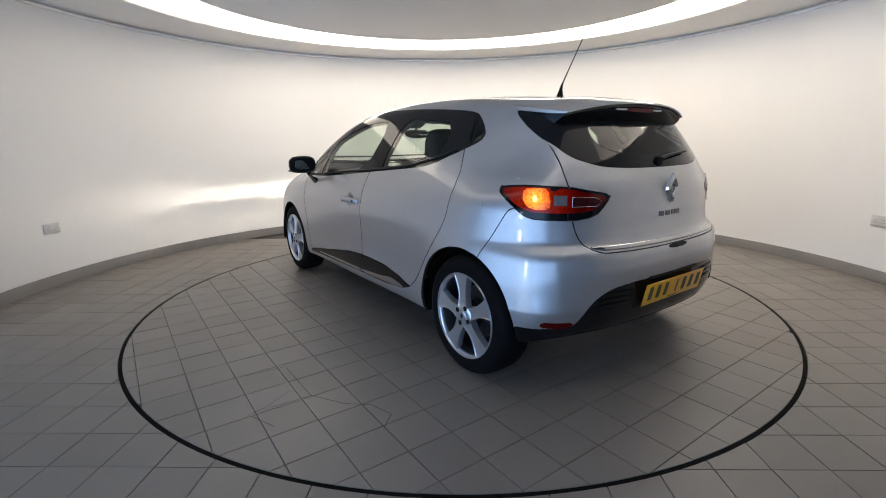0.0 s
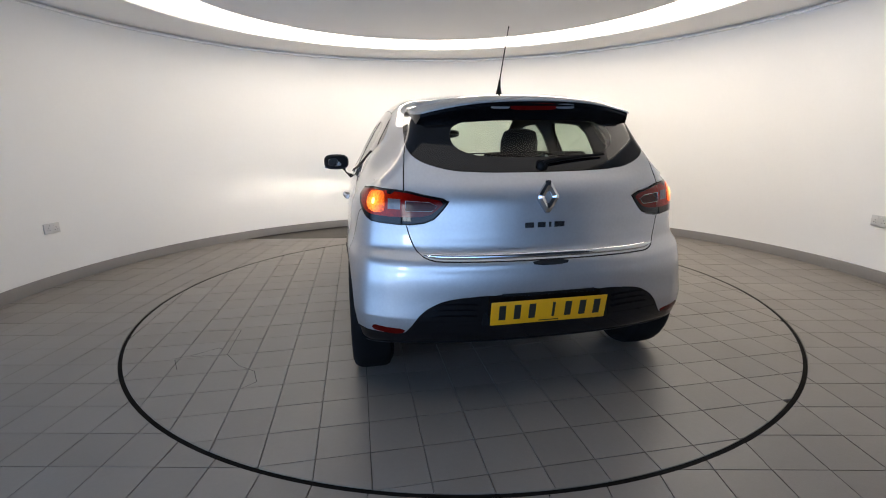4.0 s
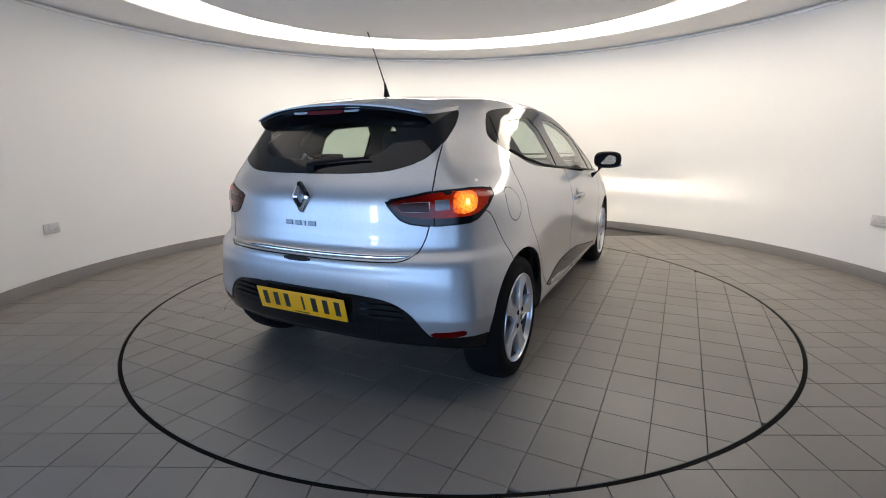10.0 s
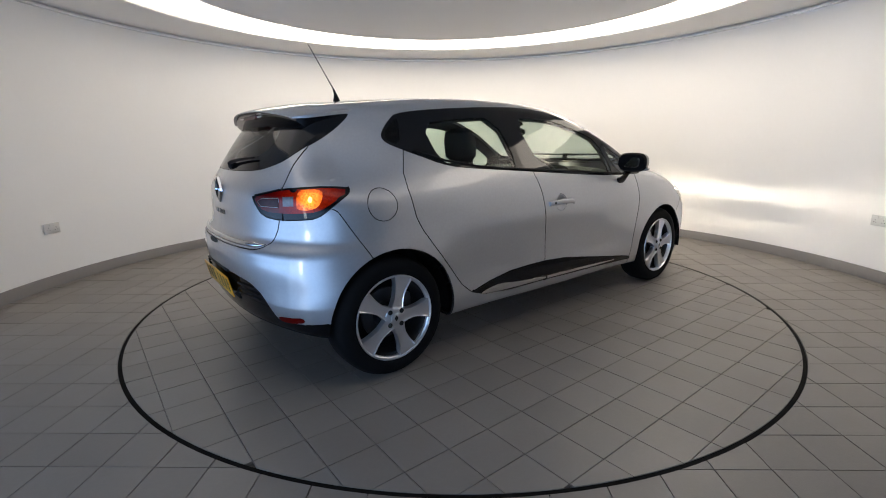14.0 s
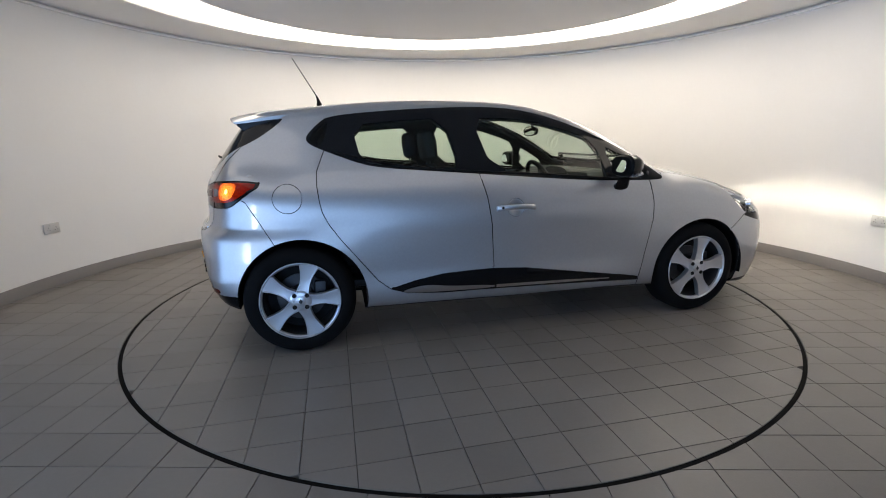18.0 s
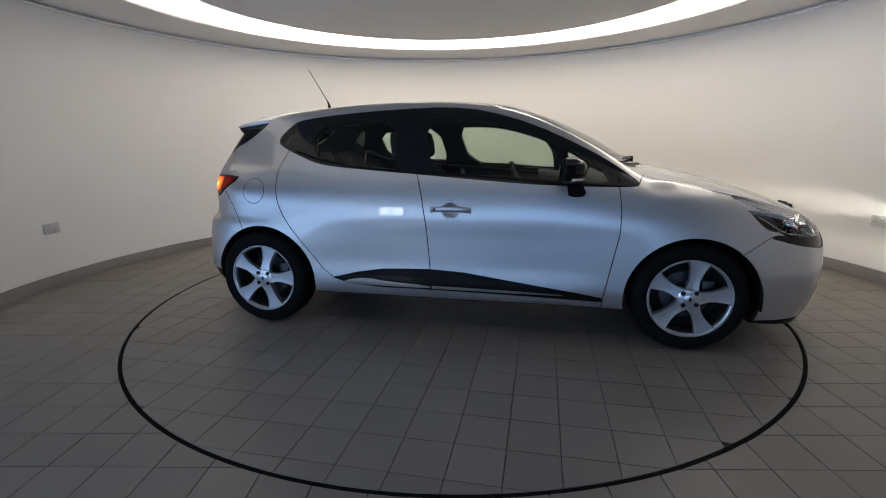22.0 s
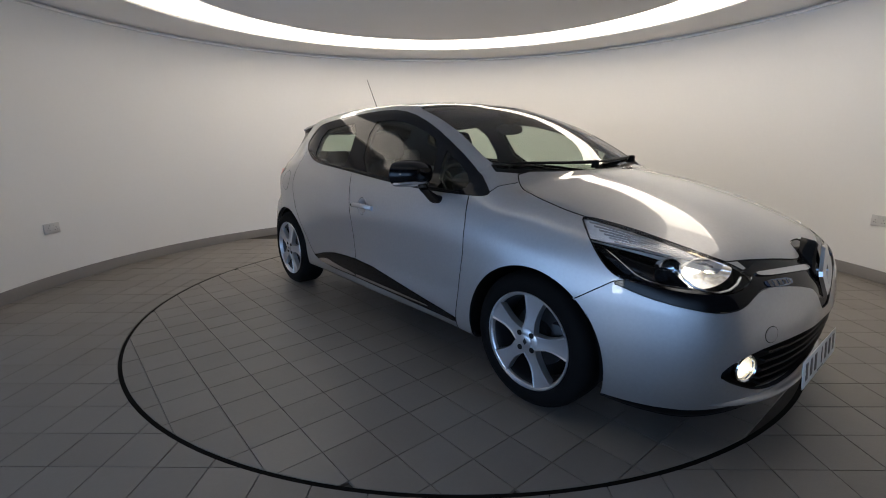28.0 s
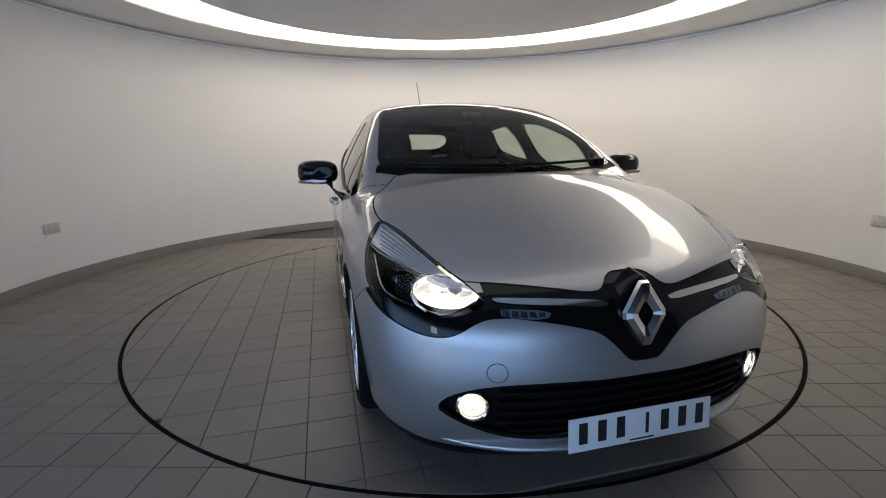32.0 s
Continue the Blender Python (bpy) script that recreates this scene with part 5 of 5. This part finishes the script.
def number_plate(name, x, lean, z, colour, facing, parent, label, blank):
    """A 520 x 111 plate with dark bars for its characters."""
    pl = empty(name)
    pl.parent = parent
    pl.matrix_local = Matrix.Translation((x, 0, z)) @ Matrix.Rotation(lean, 4, "Y") @ Matrix.Rotation(math.pi / 2 * facing, 4, "Z") @ Matrix.Rotation(math.pi / 2, 4, "X")
    tagged(pl, label)
    part("plate", box(.52, .111, .004, (0, 0, .002), .0015), colour, pl, blank)
    xs = [-.20 + .066 * k + (.03 if k > 2 else 0) for k in range(7)]
    for k, cx in enumerate(xs):
        w = .012 if k == 3 else .030
        part("character_bar", box(w, .070, .0015, (cx - .01, .004, .0045), .0004, 1), PLATE_INK, pl)
    part("maker_bar", box(.09, .005, .001, (0, -.046, .0045)), PLATE_INK, pl)
    for sx in (-.235, .235):
        part("plate_screw", lathe([(.006, .004), (.005, .0065), (0, .007)], 12, "z"), colour, pl)
        pl.children[-1].location = (sx, .002, 0)
    return pl


number_plate("rear_plate", -1.872 - .035, radians(-12), .455, PLATE_YELLOW, -1, car, "yellow rear number plate with dark characters", "yellow plate")
number_plate("front_plate", 2.152, radians(-4), .275, PLATE_WHITE, 1, car, "white front number plate with dark characters", "white plate")
part("plate_recess", box(.03, .58, .14, (-1.865, 0, .46), .01), BLACK, skin["rear_valance", 0], "black plate recess")
part("plate_lamp_bar", box(.02, .42, .012, (-1.90, 0, .532), .004), BLACK, skin["rear_valance", 0])
for s in (1, -1):
    for z in (.488, .462, .436):
        patch("valance_fin", "rear", [(.31, z + .006), (.50 - (z - .436) * .4, z + .006), (.51 - (z - .436) * .4, z - .006), (.31, z - .006)], GLOSS, skin["rear_valance", 0], s, .006, .012, 1, .03)
part("rear_axle", tube([(-HUB_X, -.66, .28), (-HUB_X - .05, 0, .27), (-HUB_X, .66, .28)], .04, 10), BLACK, car, "dark rear axle beam")
part("front_axle", tube([(HUB_X, -.66, .30), (HUB_X, .66, .30)], .035, 10), BLACK, car, "dark drive shaft")

# ---- nose ----
grille = skin["upper_grille", 0]
diamond("badge", (2.118, 0, .635), (0, 1, 0), (-.16, 0, .98), (1, 0, .16), .075, .105, CHROME, car, "large chrome diamond badge")
part("badge_backing", loft([oval((2.06, 0, .636), .090, .125, (0, 1, 0), (-.25, 0, 1), 32, 1.5), oval((2.100, 0, .635), .084, .118, (0, 1, 0), (-.2, 0, 1), 32, 1.5), oval((2.108, 0, .635), .074, .106, (0, 1, 0), (-.18, 0, 1), 32, 1.5)]), GLOSS, grille, "gloss black badge surround")
for s in (1, -1):
    patch("grille_bar", "front", [(.105, .676), (.25, .688), (.44, .694), (.462, .690), (.44, .680), (.25, .671), (.115, .659)], CHROME, grille, s, .004, .008, 1, .014, "chrome grille bar")
    patch("daylight_lamp", "front", [(.29, .660), (.44, .668), (.445, .655), (.43, .643), (.31, .636)], DRL, grille, s, .002, .006, 1, .016, "dark daytime lamp strip")
    for k in range(5):
        y0 = .315 + .026 * k
        patch("daylight_cell", "front", [(y0, .655 + .01 * k / 5), (y0 + .018, .657 + .01 * k / 5), (y0 + .018, .645), (y0, .643)], CHROME_DARK, grille, s, .0035, .004, 0, .02)
intake = skin["lower_grille", 0]
for k in range(5):
    z = .268 + .036 * k
    half = [.42, .455, .455, .455, .45][k]
    pts = []
    for q in np.linspace(-half, half, 25):
        pts.append((q, z))
    p, nrm = on_skin("front", [(abs(a), b) for a, b in pts])
    secs = []
    for (a, b), q, nn in zip(pts, p, nrm):
        sg = 1 if a >= 0 else -1
        secs.append(oval((q[0] - .022, a, z), .014, .005, (1, 0, -.15), (0, 0, 1), 8))
    part("grille_slat", loft(secs), BLACK, intake)
for s in (1, -1):
    fog = empty("fog_lamp")
    fog.parent = car
    tagged(fog, "round glowing fog lamp in chrome ring")
    fm = Matrix.Translation((2.034, s * .528, .357)) @ Matrix.Rotation(s * radians(20), 4, "Z")
    for nm, prof, mt, lb in (("bezel", [(.052, -.02), (.052, .008), (.048, .012), (.044, .008), (.044, -.02)], CHROME, "chrome bezel"),
                             ("bowl", [(.044, .002), (.040, -.008), (.030, -.014)], REFLECTOR, "lamp reflector"),
                             ("glow", [(.041, -.002), (.02, -.006), (0, -.007)], FOG_GLOW, "warm glowing disc standing for the lit fog lamp"),
                             ("lens", [(.0435, .004), (.03, .010), (0, .012)], LENS, "clear fog lamp lens")):
        bm = lathe(prof, 36, "x")
        bmesh.ops.transform(bm, matrix=fm, verts=bm.verts)
        ob = part(nm, bm, mt, fog, lb)
        if nm == "lens":
            ob.visible_shadow = False
    # headlight: dark housing, upper clear section, main reflector, second bowl, chrome brow
    lens = skin["headlight", s]
    panel("housing", panels["headlight"], CHROME_DARK, lens, s, "dark headlight housing", .006, .10, -.125)
    patch("indicator_section", "front_corner", [(-.748, .868), (-.93, .838), (-1.118, .797), (-1.337, .743), (-1.40, .727), (-1.38, .715), (-1.15, .755), (-.95, .785), (-.76, .80)], INDICATOR, lens, s, -.012, .03, 0, .02, "clear ribbed indicator section")
    for k in range(6):
        f = (k + .6) / 6.4
        us = [-.775 - .02 * k, -.90, -1.02, -1.13, -1.24 - .02 * k]
        mids = [np.interp(-u, (.748, .93, 1.118, 1.337, 1.40), (.866, .836, .795, .741, .725)) * (1 - f) + np.interp(-u, (.76, .95, 1.15, 1.38), (.80, .785, .755, .715)) * f for u in us]
        patch("lamp_rib", "front_corner", [(u, z + .0024) for u, z in zip(us, mids)] + [(u, z - .0024) for u, z in zip(us[::-1], mids[::-1])], INDICATOR_RIB, lens, s, -.010, .004, 0, .03)
    patch("amber_bulb", "front_corner", circle(-.96, .808, .012, 16), AMBER, lens, s, -.012, .01, 0, .03, "amber indicator bulb")
    patch("sidelight", "front_corner", [(-1.195, .772), (-1.27, .771), (-1.345, .745), (-1.27, .748), (-1.20, .757)], SIDE_GLOW, lens, s, -.018, .006, 1, .02, "warm glowing side light")
    for nm, line, radius, sink, lb in (("chrome_brow", [(-.825, .77), (-.87, .742), (-.914, .712), (-.955, .688), (-1.007, .672), (-1.10, .664), (-1.209, .657)], .0035, .022, "thin chrome strip round the main beam"),
                                       ("reflector_rim", [(-1.185, .742), (-1.162, .72), (-1.178, .69), (-1.225, .664), (-1.283, .650), (-1.345, .647), (-1.402, .654), (-1.45, .670), (-1.485, .690)], .0045, .020, "bright rim of the dipped beam"),
                                       ("section_edge", [(-.755, .797), (-.88, .783), (-1.008, .770), (-1.10, .756), (-1.18, .747), (-1.34, .742)], .003, .010, "pale edge under the indicator section")):
        p, nrm = on_skin("front_corner", np.array(line))
        part(nm, tube([(q[0] - m_[0] * sink, s * (q[1] - m_[1] * sink), q[2] - m_[2] * sink) for q, m_ in zip(p, nrm)], radius, 8), CHROME, lens, lb)
    patch("divider", "front_corner", [(-1.06, .735), (-1.12, .738), (-1.165, .700), (-1.215, .664), (-1.13, .668), (-1.04, .680)], GLOSS, lens, s, -.035, .03, 1, .02, "gloss black divider between the beams")
    hm = Matrix.Translation((1.888, s * .572, .688)) @ Matrix.Rotation(s * radians(27), 4, "Z")
    bowl = lathe([(.076, .0), (.07, -.02), (.055, -.045), (.032, -.058), (0, -.062)], 40, "x")
    bmesh.ops.scale(bowl, vec=(1, 1.45, .78), verts=bowl.verts)
    bmesh.ops.transform(bowl, matrix=hm, verts=bowl.verts)
    part("main_reflector", bowl, GLOW_REFLECTOR, lens, "dipped beam reflector with the bulb's light put in as glow")
    glow = lathe([(.026, -.062), (.022, -.052), (0, -.046)], 32, "x")
    bmesh.ops.scale(glow, vec=(1, 1.3, .8), verts=glow.verts)
    bmesh.ops.transform(glow, matrix=hm, verts=glow.verts)
    part("dipped_glow", glow, LAMP_GLOW, lens, "glowing dipped beam")
    bowl2 = lathe([(.046, .0), (.040, -.03), (.018, -.05), (0, -.053)], 32, "x")
    bmesh.ops.scale(bowl2, vec=(1, 1, .85), verts=bowl2.verts)
    bmesh.ops.transform(bowl2, matrix=Matrix.Translation((1.81, s * .692, .708)) @ Matrix.Rotation(s * radians(30), 4, "Z"), verts=bowl2.verts)
    part("main_beam_bowl", bowl2, REFLECTOR, lens, "chrome main beam bowl")
    # dipped beam and fog beam: an added lit strip behind an added shade, so that the light leaves in a flat fan; the
    # covers glow only to hide the shade
    for bx, by, bz, yaw, down, k, dip, mt, cover, owner in ((1.893, .578, .698, 12, 4.0, .3, 0.0, BEAM, GLOW_REFLECTOR, lens), (2.033, .528, .355, 16, 4.2, .24, .002, FOG_BEAM, FOG_GLOW, fog)):
        bm_m = Matrix.Translation((bx, s * by, bz)) @ Matrix.Rotation(s * radians(yaw), 4, "Z") @ Matrix.Rotation(radians(down), 4, "Y")
        for nm, dims, at, mat_ in (("beam_strip", (.001, .06, .006), (0, 0, 0), mt), ("beam_shade", (.085, .075, .002), (.036, 0, .0050), GAP),
                                   ("beam_shade", (.085, .075, .002), (.036, 0, -.0065 - dip), GAP), ("beam_back", (.002, .075, .022 + dip), (-.004, 0, -.003 - dip / 2), GAP),
                                   ("beam_cover", (.088, .08, .003), (.036, 0, .0085), cover), ("beam_cover", (.088, .08, .003), (.036, 0, -.0100 - dip), cover)):
            bm = box(*[q * k for q in dims], [q * k for q in at])
            bmesh.ops.transform(bm, matrix=bm_m, verts=bm.verts)
            part(nm, bm, mat_, owner)
# silver lip rolled under the lower intake
ys = np.linspace(-.66, .66, 45)
p, nrm = on_skin("front", [(abs(q), .205) for q in ys])
part("bumper_lip", loft([oval((a[0] - .012 * (abs(q) / .66) ** 2, q, .203 + .012 * (abs(q) / .66) ** 3), .034 * max(.25, 1 - (abs(q) / .70) ** 4), .017 * max(.3, 1 - (abs(q) / .70) ** 6), (1, 0, -.12), (0, 0, 1), 14, 2.2) for q, a in zip(ys, p)]), PAINT, skin["front_bumper", 0], "silver lip under the lower intake")
cap_outline = circle(.466, .484, .031, 28)
inner_cap = circle(.466, .484, .0285, 28)
patch("tow_cover_joint", "front", cap_outline, GAP, skin["front_bumper", 0], -1, .0006, .001, 0, .02, "thin dark joint of the tow cover")
patch("tow_cover", "front", inner_cap, PAINT, skin["front_bumper", 0], -1, .0014, .001, 0, .02, "round silver tow eye cover")
for y0, y1 in ((-.60, -.02), (-.02, .56)):
    p, nrm = on_skin("top", [(1.075 - .33 * abs(q) ** 2.0 - .012, abs(q)) for q in np.linspace(y0, y1, 9)])
    pts = [Vector((a[0] - .01, q, a[2] + .018)) for a, q in zip(p, np.linspace(y0, y1, 9))]
    part("wiper", tube(pts, .007, 8, [.6, .8, 1, 1, 1.1, 1.1, 1.2, 1.3, 1.4]), BLACK, car, "black windscreen wiper")
    part("wiper_pivot", lathe([(.022, pts[-1].z - .03), (.02, pts[-1].z + .008), (0, pts[-1].z + .012)], 14, "z"), BLACK, car, "black wiper pivot cap")
    bpy.data.objects[car.children[-1].name].location = (pts[-1].x + .02, pts[-1].y, 0)

# ---- floor tiles ----
JOINT = .0034


def tile_outline(x0, y0, keep, size):
    """A tile's corners, cut along a circle where it meets one: keep is (inner radius, outer radius)."""
    q = [(x0, y0), (x0 + size, y0), (x0 + size, y0 + size), (x0, y0 + size)]
    for radius, outside in ((keep[0], True), (keep[1], False)):
        if radius is None:
            continue
        out = []
        for a, b in zip(q, q[1:] + q[:1]):
            ra, rb = math.hypot(*a), math.hypot(*b)
            ina, inb = (ra >= radius) == outside, (rb >= radius) == outside
            if ina:
                out.append(a)
            if ina != inb:
                lo, hi = 0.0, 1.0
                for _ in range(24):
                    t = (lo + hi) / 2
                    r = math.hypot(a[0] + (b[0] - a[0]) * t, a[1] + (b[1] - a[1]) * t)
                    if ((r >= radius) == outside) == ina:
                        lo = t
                    else:
                        hi = t
                out.append((a[0] + (b[0] - a[0]) * lo, a[1] + (b[1] - a[1]) * lo))
        # follow the arc between the two cut points
        q = out
        if len(q) < 3:
            return None
        arc = []
        for a, b in zip(q, q[1:] + q[:1]):
            arc.append(a)
            if abs(math.hypot(*a) - radius) < 1e-4 and abs(math.hypot(*b) - radius) < 1e-4:
                for k in (.25, .5, .75):
                    x, y = a[0] + (b[0] - a[0]) * k, a[1] + (b[1] - a[1]) * k
                    l = math.hypot(x, y)
                    arc.append((x * radius / l, y * radius / l))
        q = arc
    area = sum(a[0] * b[1] - b[0] * a[1] for a, b in zip(q, q[1:] + q[:1])) / 2
    return q if area > .0006 else None


def tile_solid(q, bm=None):
    """A tile with a worn edge, top at zero."""
    cx, cy = sum(a[0] for a in q) / len(q), sum(a[1] for a in q) / len(q)
    verts, faces = [], []
    n = len(q)
    for z, inset in ((-.012, 0), (-.0007, 0), (0, .0009)):
        for x, y in q:
            l = math.hypot(x - cx, y - cy)
            verts.append((x + (cx - x) / l * inset, y + (cy - y) / l * inset, z))
    faces.append(tuple(range(2 * n, 3 * n)))
    for lev in (0, 1):
        for k in range(n):
            a, b = lev * n + k, lev * n + (k + 1) % n
            faces.append((a, b, b + n, a + n))
    return verts, faces


def lay_tiles(parent, keep, x_phase, y_phase, reach, singles, near, name, pitch):
    size = pitch - JOINT
    cells = []
    for i in range(-20, 21):
        for j in range(-20, 21):
            x0, y0 = x_phase + i * pitch, y_phase + j * pitch
            if math.hypot(x0 + size / 2, y0 + size / 2) < reach:
                q = tile_outline(x0, y0, keep, size)
                if q:
                    cells.append((near(x0, y0), q))
    cells.sort(key=lambda c: c[0])
    rng = random.Random(4)
    for rank, (_, q) in enumerate(cells[:singles]):
        verts, faces = tile_solid(q)
        dz = rng.uniform(-.0006, .0004)
        ob = mesh_object("tile", [(x, y, z + dz) for x, y, z in verts], faces, TILE, smooth=False)
        ob.parent = parent
    verts, faces = [], []
    for _, q in cells[singles:]:
        v, f = tile_solid(q)
        dz = rng.uniform(-.0006, .0004)
        faces += [tuple(a + len(verts) for a in g) for g in f]
        verts += [(x, y, z + dz) for x, y, z in v]
    if verts:
        ob = mesh_object(name, verts, faces, TILE, smooth=False)
        ob.parent = parent
        tagged(ob, kind="stuff")


lay_tiles(bpy.data.objects["floor"], (DECK_R + .012, WALL_R - .002), -.098 + JOINT / 2, -2.11 + JOINT / 2, 3.75, 290, lambda x, y: (x * x + (y + 3.5) ** 2), "tile_field", .2045)
lay_tiles(turntable, (None, DECK_R - .010), -2.118 + JOINT / 2, -.085 + JOINT / 2, 2.5, 290, lambda x, y: -(x * x + y * y), "tile_field", .2055)


# ---- fine scratches in the turntable's tiles ----
SCRATCH = material("scratch_line", (.035, .032, .03), .8, spread=.2, scale=20)
for line in ([(-.874, 1.797), (-.845, 1.705), (-.772, 1.584), (-.795, 1.559)], [(-.486, 1.72), (-.506, 1.521), (-.874, 1.514), (-1.036, 1.416), (-1.121, 1.319), (-1.241, 1.284), (-1.309, 1.357)], [(-.863, 1.719), (-.877, 1.515)], [(-.891, 1.785), (-1.022, 1.729)]):
    bm = bmesh.new()
    for (ax, ay), (bx, by) in zip(line, line[1:]):
        l = math.hypot(bx - ax, by - ay)
        ox, oy = (by - ay) / l * .0016, (ax - bx) / l * .0016
        low = [bm.verts.new((x, y, .0004)) for x, y in ((ax + ox, ay + oy), (bx + ox, by + oy), (bx - ox, by - oy), (ax - ox, ay - oy))]
        mid_v = [bm.verts.new((ax, ay, .0010)), bm.verts.new((bx, by, .0010))]
        bm.faces.new((low[0], low[1], mid_v[1], mid_v[0]))
        bm.faces.new((mid_v[0], mid_v[1], low[2], low[3]))
    part("scratch", bm, SCRATCH, turntable, "thin dark scratch in the tiles", smooth=False)


# ---- wall sockets ----
def socket(angle, z):
    ob = tagged(empty("wall_socket", Matrix.Rotation(angle, 4, "Z") @ Matrix.Translation((WALL_R, 0, z)) @ Matrix.Rotation(-math.pi / 2, 4, "Y")), "white double wall socket on the round wall", "wall socket", "wall sockets")
    part("face_plate", box(.086, .146, .012, (0, 0, .006), .004), WHITE_PLASTIC, ob, "white plastic face plate")
    for dy in (-.036, .036):
        part("switch", box(.014, .010, .004, (.024, dy * .45, .0135), .001), WHITE_PLASTIC, ob)
        for px, py, w, h in ((.006, 0, .008, .004), (-.014, -.011, .004, .007), (-.014, .011, .004, .007)):
            part("pin_hole", box(w, h, .002, (px, dy + py, .0122)), GAP, ob)


socket(math.atan2(.243, -3.465), .497)
socket(math.atan2(.22, 3.47), .497)


def motions():
    rows = []
    deck_rows = []
    for i in range(33):
        a = turn(i)
        r = pose(0, 0, 0, 0, 0, a)
        deck_rows.append((i, r))
        rows.append((i, r @ pose(CAR_X, CAR_Y, 0)))
    walk(turntable, deck_rows)
    walk(car, rows)


motions()
